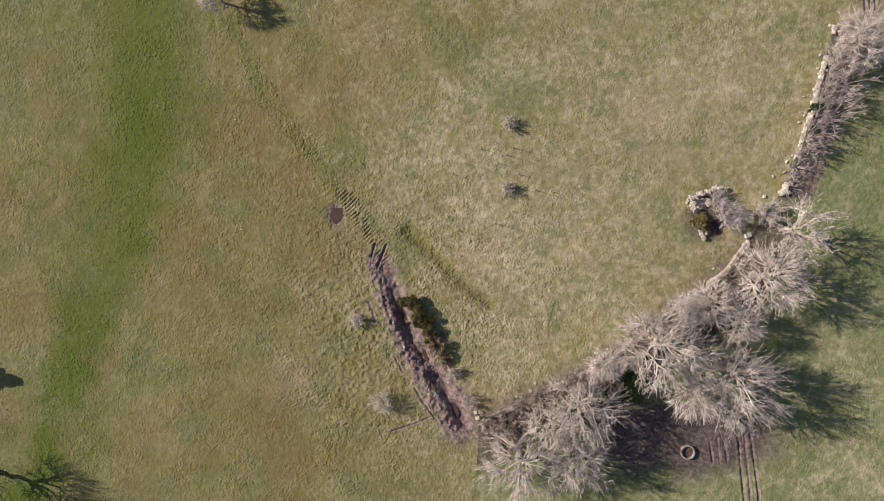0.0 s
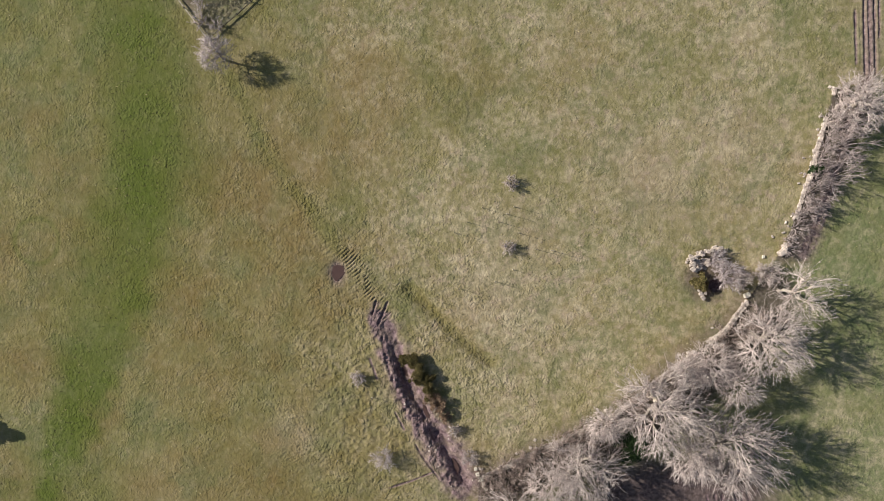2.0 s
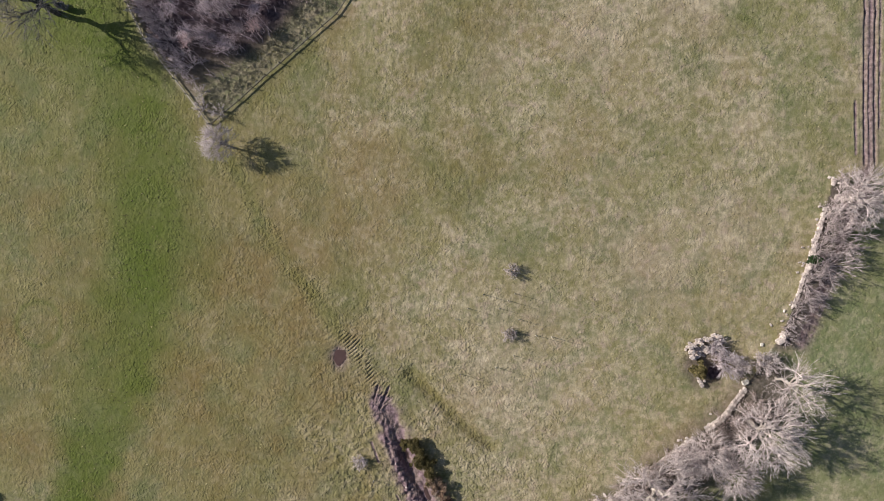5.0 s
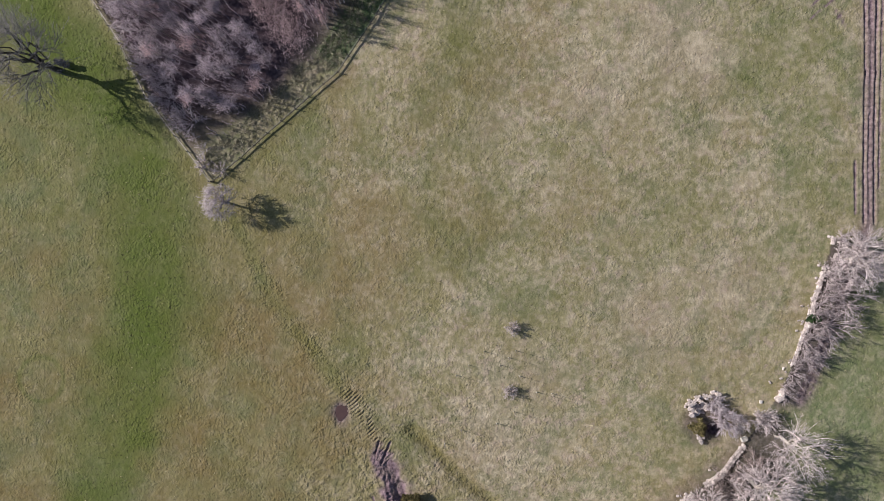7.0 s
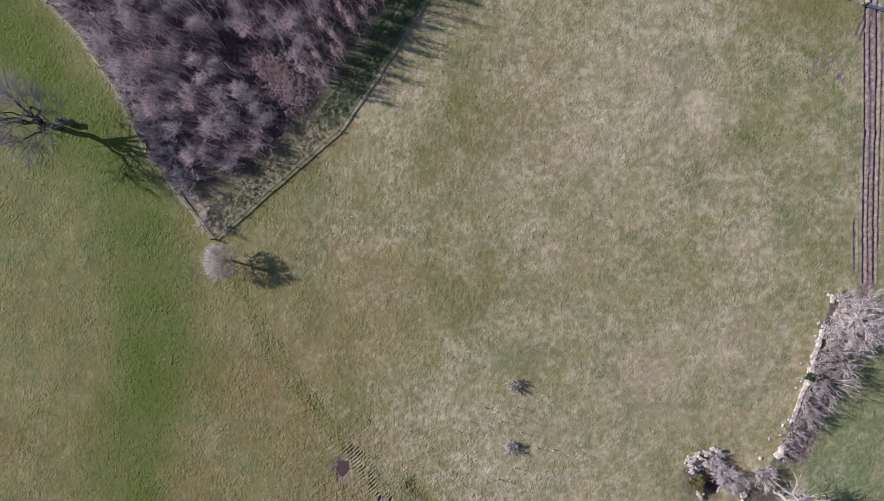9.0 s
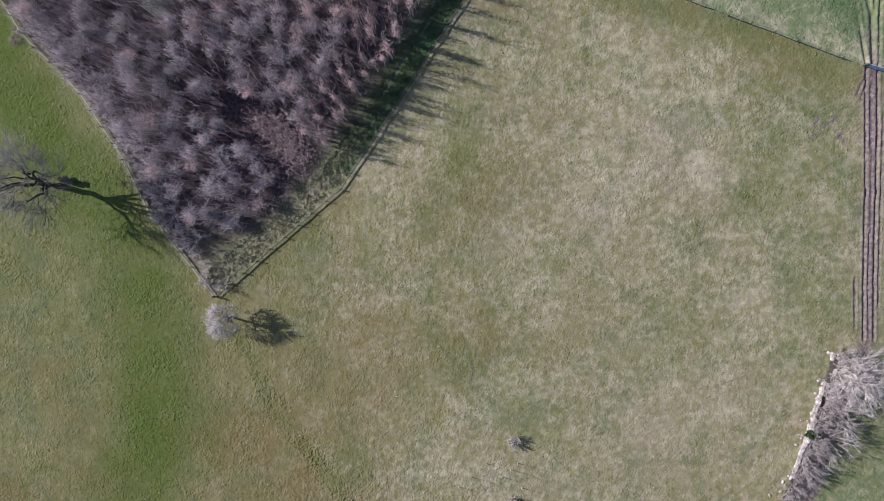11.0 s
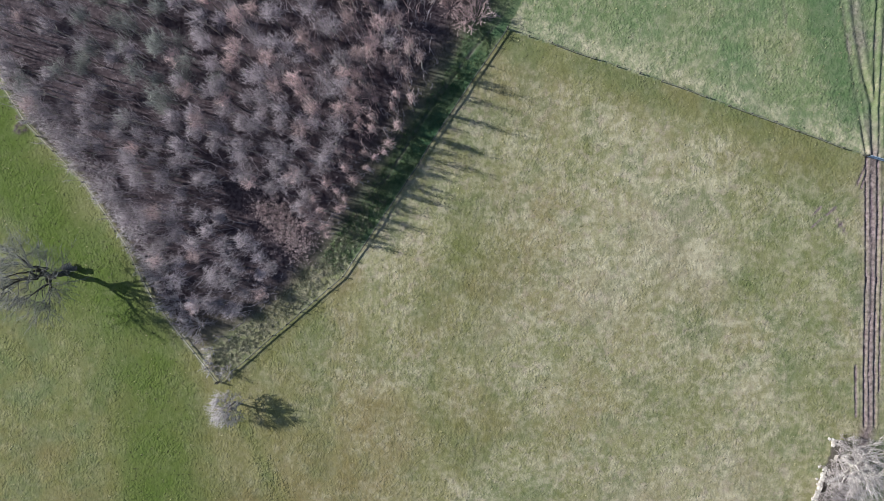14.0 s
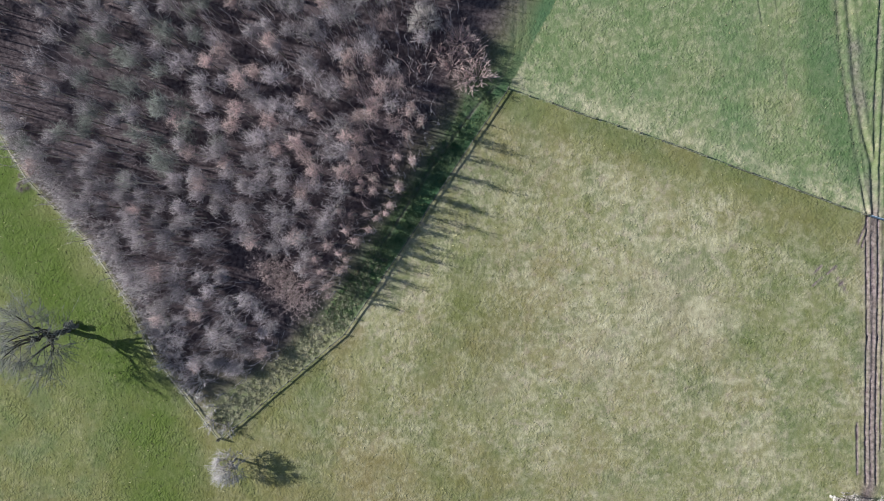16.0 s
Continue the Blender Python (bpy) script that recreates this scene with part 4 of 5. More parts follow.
# ---- ring trough ----
def ring_trough(x, y):
    ob = thing("ring_trough", x, y, "round pale concrete ring filled with mud", "trough")
    part("ring", mesh_of("ring", *merge(lathe([(0.80, -0.1), (1.00, -0.1), (1.02, 0.52), (0.98, 0.57), (0.84, 0.57), (0.81, 0.52), (0.80, -0.1)], 40, 0.006, 4))), M_CONCRETE, ob)
    part("filling", mesh_of("filling", *merge(lathe([(0.81, 0.18), (0.6, 0.24), (0.3, 0.21), (0.001, 0.26)], 24, 0.02, 5))), M_MUD, ob, "dark mud and litter")


ring_trough(*RING)


# ---- bare trees ----
def tree_thing(x, y, meshes, bark, twig, label, group="", turn=0.0, name="bare_tree"):
    ob = thing(name, x, y, label, "tree", group)
    ob.rotation_euler = (0, 0, radians(turn))
    part("trunk", meshes[0], bark, ob)
    part("crown", meshes[1], twig, ob)
    return ob


def shrub_thing(x, y, meshes, twig, label, group="", turn=0.0, name="bare_shrub", scale=1.0):
    ob = thing(name, x, y, label, "shrub", group)
    ob.rotation_euler, ob.scale = (0, 0, radians(turn)), (scale,) * 3
    part("base", meshes[0], twig, ob)
    part("crown", meshes[1], twig, ob)
    return ob


tree_thing(40.2, -5.0, bare_tree(21, 10.8, 5.3, 0.34, 10, 9, 8, 15, depth=0.62, twig_len=0.62, gappy=0.4, soft=0.75, bold=1.35, fill=0.6, thick=0.0115), M_PALE, M_TWIG_BEIGE, "broad bare tree with dense beige twigs by the wall")
tree_thing(34.6, -19.0, bare_tree(22, 12.5, 7.4, 0.48, 12, 9, 9, 18, depth=0.6, twig_len=0.62, gappy=0.5, soft=0.75, bold=1.35, fill=0.55, thick=0.0115), M_PALE, M_TWIG_BEIGE, "very large bare tree with dense beige twigs", turn=40)
tree_thing(26.2, -13.6, bare_tree(23, 12.5, 6.8, 0.46, 12, 8, 9, 18, depth=0.6, twig_len=0.62, gappy=0.5, soft=0.75, bold=1.35, fill=0.55, thick=0.0115), M_PALE, M_TWIG_BEIGE, "large bare tree with pale limbs by the wall", turn=110)
tree_thing(16.0, -22.4, bare_tree(24, 9.8, 6.2, 0.41, 10, 8, 9, 16, depth=0.6, twig_len=0.62, gappy=0.5, soft=0.75, bold=1.35, fill=0.5, thick=0.0115), M_PALE, M_TWIG_BEIGE, "bare tree with pale forked limbs and beige twigs", turn=200)
tree_thing(7.8, -30.2, bare_tree(25, 9.2, 6.4, 0.39, 10, 8, 7, 15, depth=0.6, twig_len=0.62, gappy=0.55, soft=0.75, bold=1.5, fill=0.5, thick=0.0115), M_PALE, M_TWIG_BEIGE, "bare tree with spreading beige twigs", turn=300)
tree_thing(15.2, -29.6, bare_tree(31, 9.0, 4.8, 0.30, 9, 8, 6, 8, depth=0.6, twig_len=1.1, gappy=0.5, soft=0.5, fill=0.5, thick=0.017), M_PALE, M_TWIG_BEIGE, "bare tree with dense beige twigs beside the muddy yard", turn=130)
tree_thing(44.0, 1.2, bare_tree(26, 10.0, 5.0, 0.25, 9, 6, 6, 9, depth=0.5, twig_len=0.62, gappy=0.55, soft=0.75, bold=1.5, fill=0.5, thick=0.0115), M_PALE, M_TWIG_BEIGE, "open bare tree with long whitish limbs", turn=20)
tree_thing(52.8, 26.2, bare_tree(27, 8.0, 4.4, 0.31, 9, 7, 6, 11, depth=0.6, twig_len=0.62, gappy=0.5, soft=0.75, bold=1.35, fill=0.5, thick=0.0115), M_PALE, M_TWIG_BEIGE, "bare hedge tree with beige twigs at the wall's end", turn=70)
tree_thing(-57.6, 53.3, bare_tree(28, 14.0, 6.8, 0.42, 9, 6, 8, 13, depth=0.6, lean=0.3, twig_len=1.4, gappy=0.35, thick=0.012, fork=0.42, fill=0.55), M_DARKBARK, M_TWIG_DARK, "tall solitary dark bare tree with a thick trunk", name="oak_tree")
tree_thing(-33.8, 34.4, bare_tree(29, 5.2, 2.5, 0.17, 8, 6, 7, 11, depth=0.7, twig_len=0.75, gappy=0.6, thick=0.012, bold=1.2), M_BARK, M_TWIG_LILAC, "small bare lilac-grey tree at the fence corner", name="thorn_tree")
tree_thing(-68.5, -33.5, bare_tree(30, 9.0, 5.0, 0.36, 9, 6, 6, 6, depth=0.55, twig_len=1.2), M_DARKBARK, M_TWIG_GREY, "bare grey tree at the pasture's edge")


for k, (x, y, h, r, turn) in enumerate(((33.6, -8.6, 6.5, 3.2, 10), (19.4, -16.9, 5.5, 2.4, 80), (30.6, -20.6, 8.0, 3.6, 150), (36.9, -11.4, 7.0, 3.0, 220), (12.0, -25.4, 6.5, 3.4, 290), (31.0, -9.6, 5.0, 2.4, 330))):
    tree_thing(x, y, bare_tree(40 + k, h, r, 0.16, 8, 6, 6, 7, depth=0.65, twig_len=1.1, gappy=0.4), M_PALE, M_TWIG_BEIGE, "small bare tree in the thicket along the wall", "small trees of the thicket", turn)


# ---- the wood ----
def plant_wood():
    rng = np.random.default_rng(77)
    kinds = []
    for k in range(11):
        h = (9.0, 10.0, 8.0, 8.5, 10.5, 9.0, 8.5, 7.0, 7.8, 9.4, 8.6)[k]
        crown = (1.7, 2.1, 1.5, 1.8, 2.4, 1.7, 1.6, 0.55, 0.65, 2.1, 1.7)[k]
        if k not in (7, 8):
            m = bare_tree(100 + k, h, crown, 0.12, 6, 4, 6, 5, depth=0.5, twig_len=0.9, thick=0.012, gappy=0.6, low=0.0, fill=0.35, rise=0.6, soft=0.7, burst=0.35)
        else:
            m = bare_tree(100 + k, h, crown, 0.08, 4, 4, 4, 4, depth=0.62, twig_len=0.7, thick=0.010, gappy=0.4, low=-0.6, fill=0.3, rise=1.0, soft=0.5, burst=0.25)
        kinds.append((m, M_PALE if k in (1, 3, 5, 7, 8) else M_BARK, M_TWIG_MOSS if k > 8 else M_TWIG_RED if k >= 5 else M_TWIG_GREY))
    gx, gy = np.meshgrid(np.arange(-78, 22, 2.45), np.arange(38, 104, 2.45))
    x = (gx + rng.uniform(-1.2, 1.2, gx.shape)).ravel()
    y = (gy + rng.uniform(-1.2, 1.2, gy.shape)).ravel()
    d_e, s_e = off_line(x, y, E_FENCE)
    fringe = (d_e < 9.5) & (s_e > 26)
    ex, ey = (v.ravel() for v in np.meshgrid(np.arange(-22, 8, 2.0), np.arange(58, 92, 2.0)))
    ex, ey = ex + rng.uniform(-0.95, 0.95, ex.shape), ey + rng.uniform(-0.95, 0.95, ey.shape)
    d_e, s_e = off_line(ex, ey, E_FENCE)
    slim = (d_e < 9.5) & (s_e > 26)
    x, y = np.concatenate([x[~fringe], ex[slim]]), np.concatenate([y[~fringe], ey[slim]])
    ok = within(x, y, WOOD)
    d_w, _ = off_line(x, y, W_FENCE)
    d_e, s_e = off_line(x, y, E_FENCE)
    d_o, _ = off_line(x, y, E_FENCE_ON)
    ok &= (d_w > 3.8) & (d_e > np.where(s_e < 24, 4.3, np.where(s_e > 50, 6.0, 3.9))) & (d_o > 12.5)
    ok &= (off_line(x, y, BRACKEN)[0] > 2.6) & (off_line(x + 3.6, y - 1.1, BRACKEN)[0] > 2.3)
    ok &= (y < 84) | (rng.random(x.shape) < 0.78)
    ok &= off_line(x, y, GLADE)[0] > 1.5
    ok &= np.hypot(x + 46.0, y - 78.5) > 2.6
    ok &= np.hypot(x + 60.0, y - 94.0) > 4.5
    ok &= np.hypot(x + 56.0, y - 83.0) > 3.0
    ok &= np.hypot(x + 3.5, y - 84.5) > 3.2
    ok &= np.hypot(x + 35.0, y - 40.0) > 6.0
    first, far = {}, []
    for a, b in zip(x[ok], y[ok]):
        red = math.exp(-((a + 11) / 9) ** 2 - ((b - 79) / 12) ** 2) > rng.random()
        moss = math.exp(-((a + 45) / 10) ** 2 - ((b - 86) / 9) ** 2) > rng.random()
        edge, run = (float(v) for v in off_line(a, b, E_FENCE))
        k = int(rng.integers(5, 7)) if red or rng.random() < 0.12 else int(rng.integers(0, 5))
        k = int(rng.integers(9, 11)) if moss and not red else k
        k = int(rng.integers(7, 9)) if edge < 9.5 and run > 26 else k
        turn = rng.uniform(0, 360)
        size = rng.uniform(0.8, 1.15) * min(1.0, 0.38 + math.hypot(a + 35, b - 39) / 55) * (0.76 if a > -30 else 0.70)
        size *= 0.7 if float(off_line(a, b, BRACKEN)[0]) < 7 else 1.0
        size *= 0.68 if edge < 9 and run < 30 else 1.0
        size *= 0.75 if float(off_line(a, b, E_FENCE_ON)[0]) < 20 else 1.0
        size = rng.uniform(0.85, 1.25) * (0.78 + 0.22 * min(1.0, (run - 26) / 14)) if k in (7, 8) else size
        wide = max(size, 0.8) * 1.02
        if a < -47.0 or b > 95.0:
            far.append((k, spot(a, b, turn) @ Matrix.Diagonal((wide, wide, size, 1))))
            continue
        if k in first:
            ob = copy_thing(first[k], spot(a, b, turn))
        else:
            m, bark, twig = kinds[k]
            label = "slender bare woodland tree with greenish grey twigs" if k > 8 else "slim reddish pole tree at the edge of the wood" if k >= 7 else "slender bare woodland tree with reddish twigs" if k >= 5 else "slender bare woodland tree with grey twigs"
            ob = first[k] = tree_thing(a, b, m, bark, twig, label, "trees of the wood", turn, "woodland_tree")
        ob.scale = (wide, wide, size)
    join_far(far, kinds)


def join_far(far, kinds):
    """The farther trees of the wood, in one mesh."""
    mats, verts, loops, counts, slots, at = [], [], [], [], [], 0
    for k, m in far:
        turn, move = np.array(m.to_3x3()), np.array(m.translation)
        for me, mat in zip(kinds[k][0], kinds[k][1:]):
            if mat not in mats:
                mats.append(mat)
            v, l, c = np.empty(len(me.vertices) * 3), np.empty(len(me.loops), dtype=np.int32), np.empty(len(me.polygons), dtype=np.int32)
            me.vertices.foreach_get("co", v)
            me.loops.foreach_get("vertex_index", l)
            me.polygons.foreach_get("loop_total", c)
            verts.append(v.reshape(-1, 3) @ turn.T + move)
            loops.append(l + at)
            counts.append(c)
            slots.append(np.full(len(c), mats.index(mat), dtype=np.int32))
            at += len(me.vertices)
    loops, counts = np.concatenate(loops), np.concatenate(counts)
    me = bpy.data.meshes.new("far_trees")
    me.vertices.add(at)
    me.vertices.foreach_set("co", np.concatenate(verts).astype(np.float32).ravel())
    me.loops.add(len(loops))
    me.loops.foreach_set("vertex_index", loops)
    me.polygons.add(len(counts))
    me.polygons.foreach_set("loop_start", np.concatenate([[0], np.cumsum(counts)[:-1]]).astype(np.int32))
    for mat in mats:
        me.materials.append(mat)
    me.polygons.foreach_set("material_index", np.concatenate(slots))
    me.update(calc_edges=True)
    tagged(part("far_trees", me, M_BARK), "slender bare woodland trees crowding the deeper wood", "trees", kind="stuff")


def dead_bracken(count):
    """The rosy dead bracken of the clearing."""
    rng = np.random.default_rng(91)
    line = resample(BRACKEN, 0.3)
    k = rng.integers(0, len(line), count)
    p = line[k] + rng.normal(0, 1.25, (count, 2))
    base = np.column_stack([p, land(p[:, 0], p[:, 1])[0] - 0.05])
    tip = base + np.column_stack([rng.normal(0.15, 0.25, count), rng.normal(0, 0.25, count), rng.uniform(0.5, 1.5, count)])
    stem = arcs(rng, base, tip, 2, 0.1)
    tw = shoots(rng, stem, 9, 0.38, 0.3, 0.8, 0.1, 1)
    me = mesh_of("dead_bracken", *merge(tubes(stem, 0.016, 0.008, 3), spikes(tw, 0.012)))
    tagged(part("dead_bracken", me, M_TWIG_ROSY), "rosy brown dead bracken filling a clearing", "bracken", kind="stuff")


def understorey(count, seed, low, high, twigs, zone, material, label):
    """The thin young growth that fills the wood between its trees, and what stands past its visible edge."""
    rng = np.random.default_rng(seed)
    x, y = rng.uniform(-90, 24, count), rng.uniform(38, 128, count)
    ok = within(x, y, WOOD) & (off_line(x, y, W_FENCE)[0] > 1.2)
    d_e, s_e = off_line(x, y, E_FENCE)
    ok &= (d_e > np.where(s_e < 24, 3.8, 4.4)) & (off_line(x, y, E_FENCE_ON)[0] > 10.5)
    ok &= (off_line(x + 2.5, y - 0.8, BRACKEN)[0] > 2.0) & (off_line(x, y, BRACKEN)[0] > 2.2) & (off_line(x, y, GLADE)[0] > 1.6)
    ok &= np.hypot(x + 60.0, y - 94.0) > 4.0
    ok &= np.hypot(x + 56.0, y - 83.0) > 2.5
    ok &= np.hypot(x + 35.0, y - 40.0) > 4.0
    ok &= (y < 78) | (rng.random(count) < 0.55) | (x > -20)
    if zone:
        ok &= d_e > 6.0
        ok &= rng.random(count) < np.exp(-(np.hypot(x - zone[0], (y - zone[1]) * 0.8) / zone[2]) ** 2)
    x, y = x[ok], y[ok]
    n = len(x)
    h = rng.uniform(low, high, n) * np.minimum(1.0, 0.35 + np.hypot(x + 35, y - 39) / 40)
    base = np.stack([x, y, land(x, y)[0] - 0.1], axis=1)
    tip = base + np.stack([rng.normal(0, 0.5, n), rng.normal(0, 0.5, n), h], axis=1)
    stem = arcs(rng, base, tip, 3, 0.05)
    tw = shoots(rng, stem, twigs, 0.13 * h[:, None] + 0.3, 0.35, 0.4, 0.5, 1)
    me = mesh_of("understorey", *merge(tubes(stem, 0.045, 0.016, 3), spikes(tw, 0.014)))
    tagged(part("understorey", me, material), label, "saplings", kind="stuff")


plant_wood()
dead_bracken(1500)
understorey(8500, 78, 2.2, 6.4, 15, None, M_TWIG_GREY, "thin grey understorey saplings crowding the wood floor")
understorey(900, 80, 2.5, 5.5, 9, (-13.0, 68.0, 12.0), M_TWIG_GREY, "thin grey young trees along the wood's fence")
understorey(2600, 79, 3.5, 6.8, 12, (-7.0, 80.0, 13.0), M_TWIG_RED, "thin reddish young trees crowding the wood's edge")


# ---- shrubs and hedges ----
SHRUBS = [bare_shrub(200 + k, (2.4, 3.0, 2.0, 2.7)[k], (1.6, 1.9, 1.4, 1.8)[k], 14, 7, 9, 0.012) for k in range(4)]


def hedge_row(spots, twig, label, group, seed, size=(0.8, 1.2), name="hedge_shrub"):
    rng = np.random.default_rng(seed)
    first = {}
    for x, y in spots:
        k = int(rng.integers(0, 4))
        turn, s = rng.uniform(0, 360), rng.uniform(*size)
        if k in first:
            ob = copy_thing(first[k], spot(x, y, turn))
        else:
            m = tuple(me.copy() for me in SHRUBS[k])
            ob = first[k] = shrub_thing(x, y, m, twig, label, group, turn, name)
        ob.scale = (s, s, s)


def beside(pts, step, shift, jitter, seed):
    rng = np.random.default_rng(seed)
    line = resample(pts, step)
    d = unit(np.gradient(line, axis=0))
    side = np.stack([-d[:, 1], d[:, 0]], axis=1)
    return line + side * shift + rng.normal(0, jitter, line.shape)


hedge_row(beside(WALL_E[:4], 1.5, 1.1, 0.45, 1), M_TWIG_HEDGE, "bare twiggy hedge shrub growing beside the stone wall", "hedge along the wall", 1, (0.8, 1.3))
hedge_row(beside(WALL_E[3:], 1.8, 0.9, 0.3, 8), M_TWIG_HEDGE, "low bare hedge shrub growing beside the stone wall", "hedge along the wall", 8, (0.45, 0.75))
hedge_row(beside(WALL_E[:3], 1.9, 3.0, 0.7, 2), M_TWIG_HEDGE, "tall bare beige hedge shrub beside the stone wall", "hedge along the wall", 2, (1.1, 1.75))
hedge_row(beside(WALL_S[:4], 1.5, 1.9, 0.4, 3), M_TWIG_BROWN, "bare brown thicket shrub beneath the trees", "thicket under the trees", 3, (0.9, 1.4))
hedge_row(beside(WALL_S[3:], 1.6, 1.6, 0.5, 4), M_TWIG_BROWN, "bare brown thicket shrub beneath the trees", "thicket under the trees", 4, (0.8, 1.3))
hedge_row(beside(WALL_S[2:], 1.7, -0.1, 0.4, 5), M_TWIG_BROWN, "low bare shrub spreading over the wall", "thicket under the trees", 5, (0.6, 1.0))
hedge_row(beside(W_FENCE[:7], 1.9, -1.5, 0.35, 6), M_TWIG_LILAC, "pale bare shrub at the wood's fence", "shrubs along the wood", 6, (0.5, 0.8))
hedge_row(beside(W_FENCE[1:7], 2.1, -3.1, 0.5, 7), M_TWIG_LILAC, "pale bare shrub at the wood's fence", "shrubs along the wood", 7, (0.7, 1.1))
hedge_row([(-2.2, 89.6), (0.8, 91.2), (1.4, 88.2), (-0.4, 87.8), (-3.6, 91.5), (-1.0, 93.0)], M_TWIG_RED, "bare reddish shrub at the wood's corner", "shrubs at the wood's corner", 9, (0.8, 1.25))
tree_thing(-5.6, 94.6, bare_tree(33, 6.0, 2.1, 0.15, 8, 6, 6, 8, depth=0.7, twig_len=0.8, gappy=0.5, thick=0.012), M_BARK, M_TWIG_HEDGE, "pale bare tree at the wood's corner")
for x, y, r, twig, label in (
    (6.9, 16.4, 0.8, M_TWIG_BEIGE, "small round bare bush in the pasture"), (6.4, 7.3, 0.8, M_TWIG_BEIGE, "small bare bush in the pasture"),
    (-11.4, -22.7, 1.25, M_TWIG_LILAC, "bare grey bush beside the muddy ditch"), (-15.0, -11.2, 0.8, M_TWIG_LILAC, "small faint bare bush in the pasture"),
    (0.9, -22.6, 0.9, M_TWIG_BEIGE, "bare bush at the end of the ditch"), (-1.3, -18.6, 0.7, M_TWIG_BEIGE, "small pale bush beside the ditch"),
    (36.8, 3.4, 1.5, M_TWIG_LILAC, "whitish dead bush sprawling from the ruin"), (35.6, 5.6, 1.0, M_TWIG_LILAC, "whitish dead bush sprawling over fallen stones"),
    (38.6, 2.6, 1.1, M_TWIG_BEIGE, "pale bare bush beside the ruin"), (42.0, 3.6, 1.4, M_TWIG_BEIGE, "pale bare bush in the gap of the wall"),
):
    stout = 0.011 if x > 30 else 0.0065
    shrub_thing(x, y, bare_shrub(int(300 + x * 7 + y), 1.5 * r + 0.3, 1.25 * r, 30, 9, 12, stout, 1.0, 0.28, 1.0), twig, label)


# ---- evergreen and russet bushes ----
def leafy_bush(name, x, y, high, radius, leaf, count, material, label, seed):
    ob = thing(name, x, y, label, "bush")
    part("base", bare_shrub(seed, high * 0.7, radius * 0.7, 6, 3, 3, 0.02)[0], M_BARK, ob)
    part("foliage", leafy(seed, high, radius, count, leaf), material, ob)


for k, (x, y, h, r) in enumerate(((-8.3, -8.4, 1.2, 0.85), (-7.1, -8.6, 1.7, 1.1), (-6.4, -10.0, 1.9, 1.15), (-5.3, -11.3, 1.6, 0.9), (-5.2, -12.6, 1.8, 1.1), (-6.6, -11.4, 1.1, 0.8))):
    leafy_bush("gorse_bush", x, y, h, r, 0.08, 3600, M_GORSE, "dense dark olive gorse bush beside the ditch", 400 + k)
leafy_bush("gorse_bush", -4.4, -14.0, 1.6, 1.05, 0.08, 3200, M_RUSSET, "russet brown gorse bush beside the ditch", 410)
leafy_bush("gorse_bush", -3.4, -15.3, 1.5, 1.0, 0.08, 3000, M_RUSSET, "russet brown gorse bush beside the ditch", 417)
leafy_bush("gorse_bush", -2.6, -16.9, 0.9, 0.7, 0.08, 1800, M_RUSSET, "low russet gorse bush beside the ditch", 411)
leafy_bush("ivy_bush", 33.2, 2.3, 1.8, 1.05, 0.09, 4500, M_OLIVE, "yellowish olive bush growing on the ruin", 412)
leafy_bush("ivy_bush", 22.6, -20.0, 4.2, 2.6, 0.11, 7000, M_IVY, "dark green evergreen bush under the bare trees", 413)
leafy_bush("ivy_bush", 48.5, 17.9, 1.8, 0.9, 0.1, 3000, M_IVY, "dark green ivy clump on the stone wall", 414)
leafy_bush("ivy_bush", -56.9, 54.1, 1.7, 0.75, 0.1, 2200, M_TWIG_DARK, "dark withered ivy clump at the foot of the oak", 415)
leafy_bush("evergreen_tree", -75.0, -17.6, 6.2, 2.3, 0.16, 9000, M_IVY, "dense evergreen tree at the pasture's edge", 416)

# ---- planted saplings ----
STEM = mesh_of("stem", *merge(tubes(np.array([[(0, 0, -0.1), (0.02, 0.01, 0.9), (0.0, 0.03, 1.7), (0.05, 0.0, 2.4)]]), 0.034, 0.014, 5)))
GUARD = mesh_of("guard", *merge(lathe([(0.05, -0.05), (0.052, 0.42), (0.046, 0.43), (0.042, 0.0)], 10)))
first = None
rng = np.random.default_rng(5)
for x, y in ((7.3, 13.1), (6.3, 12.1), (5.1, 11.0), (2.8, 13.0), (0.6, 11.0), (-1.2, 9.5), (7.9, 9.4), (10.3, 7.1), (7.1, 4.2), (4.6, 2.5), (-2.9, -0.5), (12.5, 6.9), (-0.5, 1.5), (-18.2, -23.3), (-17.3, -19.3), (-13.1, -14.1)):
    if first is None:
        ob = first = thing("sapling", x, y, "thin planted sapling in a pale tree guard", "sapling", "planted saplings")
        part("stem", STEM, M_BARK, ob)
        part("guard", GUARD, M_GUARD, ob, "pale plastic tube")
    else:
        ob = copy_thing(first, spot(x, y, rng.uniform(0, 360)))
    s = rng.uniform(0.8, 1.2)
    ob.scale = (1, 1, s)


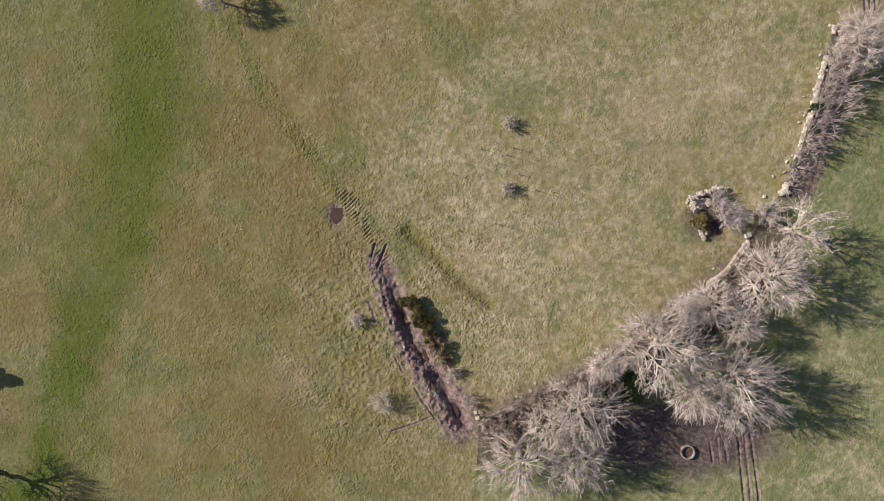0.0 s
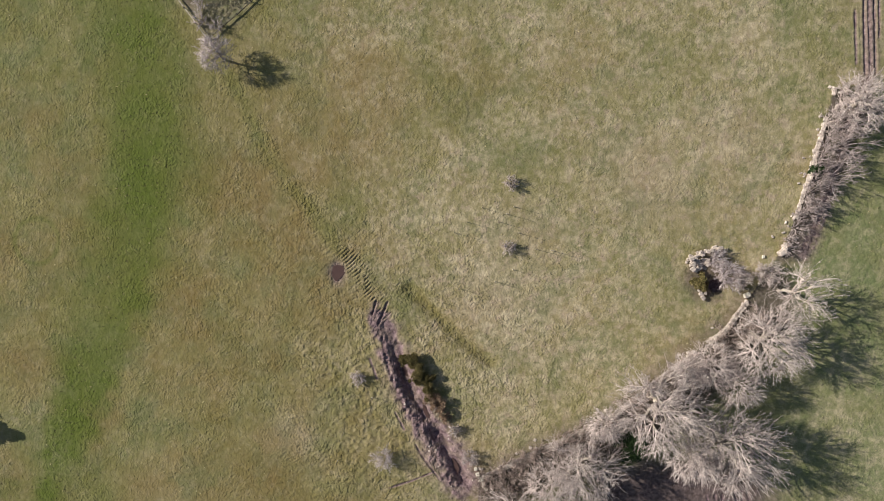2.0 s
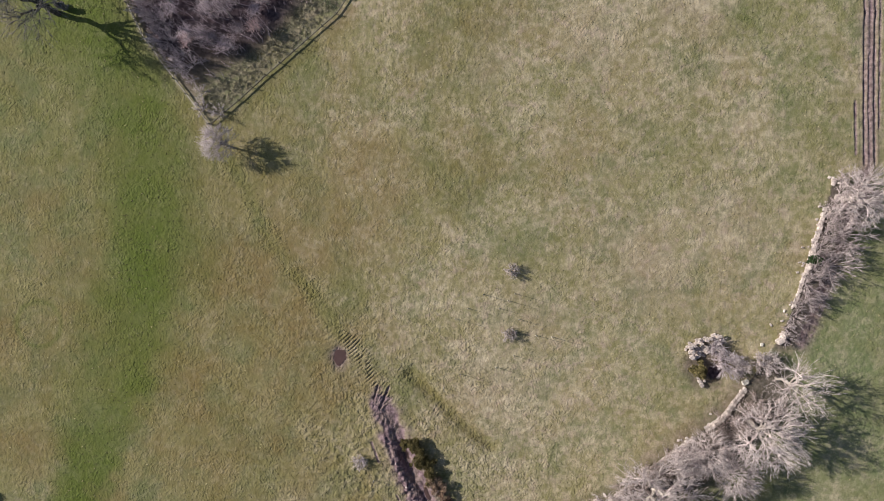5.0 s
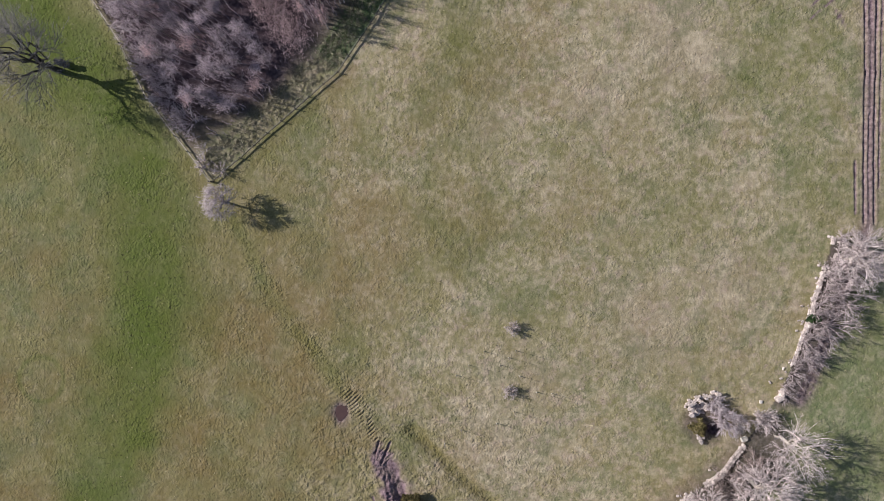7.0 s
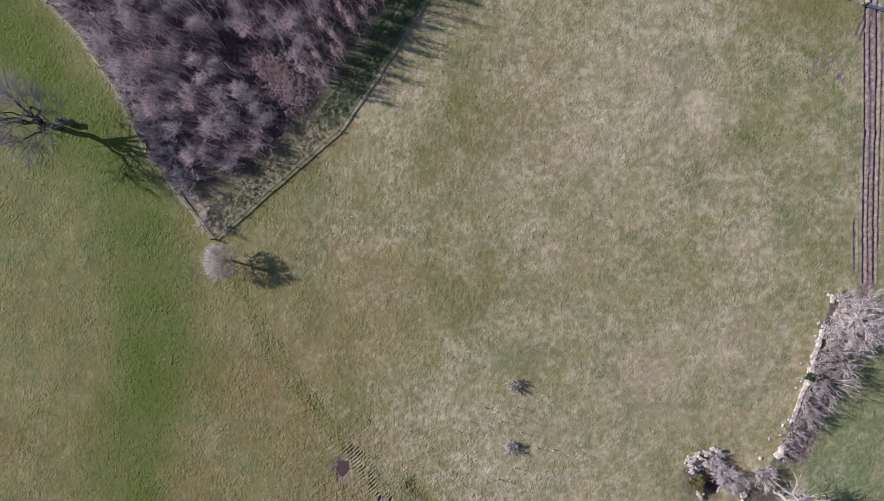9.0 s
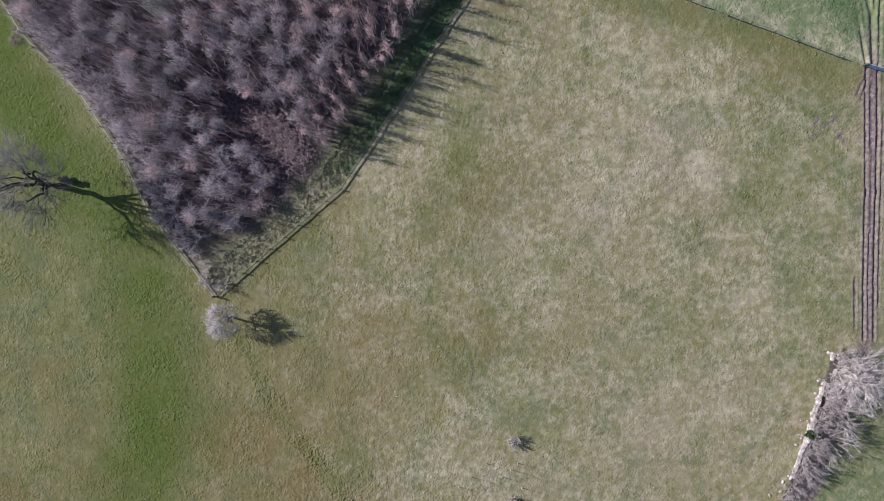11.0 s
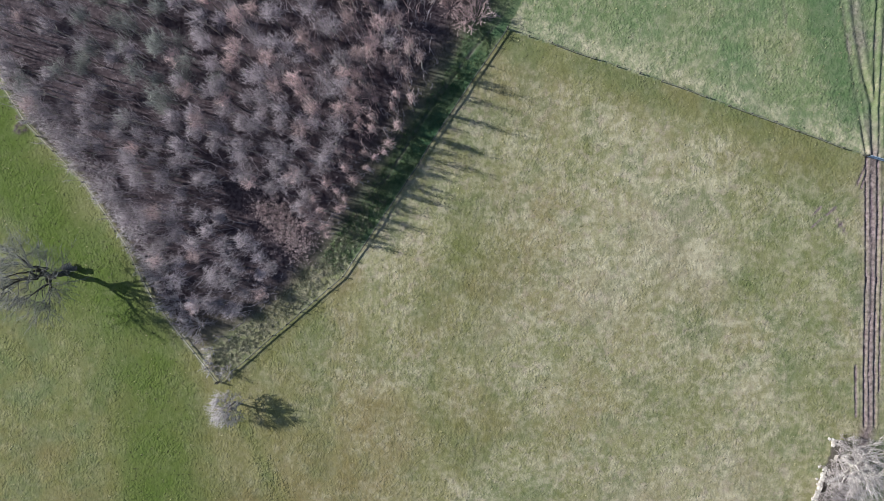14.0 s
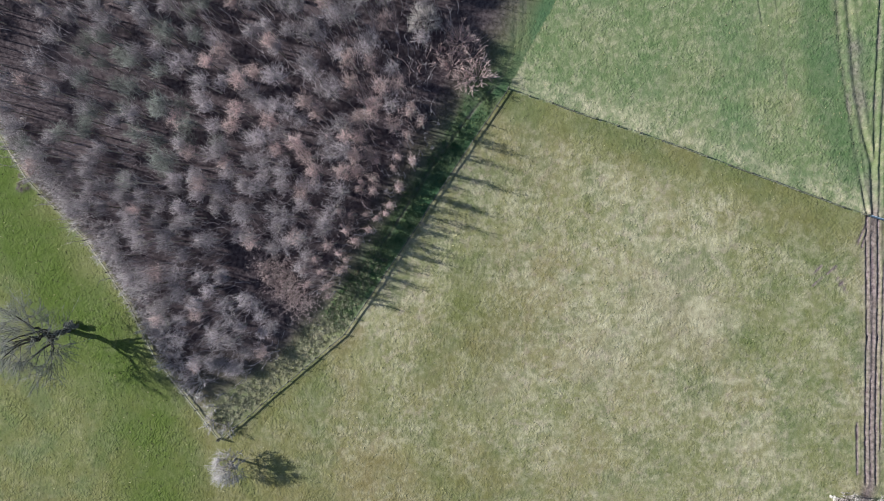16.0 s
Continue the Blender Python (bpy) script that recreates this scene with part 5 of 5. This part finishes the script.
# ---- dry grass tufts over the pasture ----
def grass_tufts(count):
    rng = np.random.default_rng(31)
    x, y = rng.uniform(-74, 64, count), rng.uniform(-42, 106, count)
    z, m = land(x, y)
    keep = (m["mud"] < 0.3) & (m["leaf"] < 0.4) & (rng.random(count) < 0.25 + 0.75 * m["straw"])
    x, y, z = x[keep], y[keep], z[keep]
    n, blades = len(x), 4
    p = np.repeat(np.stack([x, y, z - 0.03], axis=1), blades, axis=0)
    d = rng.normal(0, 1, (n * blades, 3)) * (0.14, 0.14, 0.04) + (0, 0, 0.11)
    ob = part("grass_tufts", mesh_of("grass_tufts", *merge(spikes(np.stack([p, p + d], axis=1), 0.035))), M_STRAW)
    tagged(ob, "scattered dry straw-coloured grass tufts", "grass", kind="stuff")


grass_tufts(13000)


def rank_grass(pts, count, reach, seed, material, label):
    """Uncut tussocks along the inner side of a fence."""
    rng = np.random.default_rng(seed)
    line = resample(pts, 0.25)
    d = unit(np.gradient(line, axis=0))
    side = np.stack([-d[:, 1], d[:, 0]], axis=1)
    k = rng.integers(0, len(line), count)
    p = line[k] + side[k] * rng.uniform(*reach, (count, 1)) + rng.normal(0, 0.2, (count, 2))
    z = land(p[:, 0], p[:, 1])[0] - 0.04
    size = np.repeat(rng.uniform(0.25, 0.6, count), 14)[:, None]
    root = np.repeat(np.column_stack([p, z]), 14, axis=0) + rng.normal(0, 0.07, (count * 14, 3)) * (1, 1, 0)
    tip = root + (rng.normal(0, 0.55, root.shape) * (1, 1, 0.3) + (0.1, -0.05, 0.6)) * size
    ob = part("rank_grass", mesh_of("rank_grass", *merge(spikes(np.stack([root, tip], axis=1), 0.022))), material)
    tagged(ob, label, "grass", kind="stuff")


rank_grass([(-35.4, 37.9), (-17.7, 52.9), (-11.0, 62.6)], 900, (0.5, 3.6), 71, M_RANK_DRY, "rank straw-coloured tussocks inside the wood's fence")
rank_grass([(-17.7, 52.9), (-9.9, 63.8), (4.6, 85.4)], 900, (0.4, 3.8), 72, M_RANK, "rank dark green tussocks inside the wood's fence")


def spoil_stones(count):
    """Pale stones turned up along the ditch."""
    rng = np.random.default_rng(61)
    line = resample(DITCH, 0.2)
    k = rng.integers(15, len(line), count)
    p = line[k] + rng.normal(0, 0.35, (count, 2)) + np.where(rng.random((count, 1)) < 0.7, (-1.1, -0.45), (1.6, 0.6))
    size = rng.uniform(0.1, 0.3, (count, 3)) * (1, 0.8, 0.6)
    v, q, t = rocks(rng, np.column_stack([p, land(p[:, 0], p[:, 1])[0] + size[:, 2] * 0.25]), size)
    ob = part("spoil_stones", outward(mesh_of("spoil_stones", v, t, q)), M_STONE)
    tagged(ob, "small pale stones turned up along the muddy ditch", "stones", kind="stuff")


spoil_stones(16)
for k, (x, y) in enumerate(((2.0, -25.2), (2.5, -26.0), (2.9, -26.6), (1.7, -24.4), (3.2, -27.3))):
    boulder(x, y, (0.6 - 0.05 * k, 0.5, 0.42), 20 + k, "pale yellowish stone at the fallen end of the wall", M_STONE_PALE)
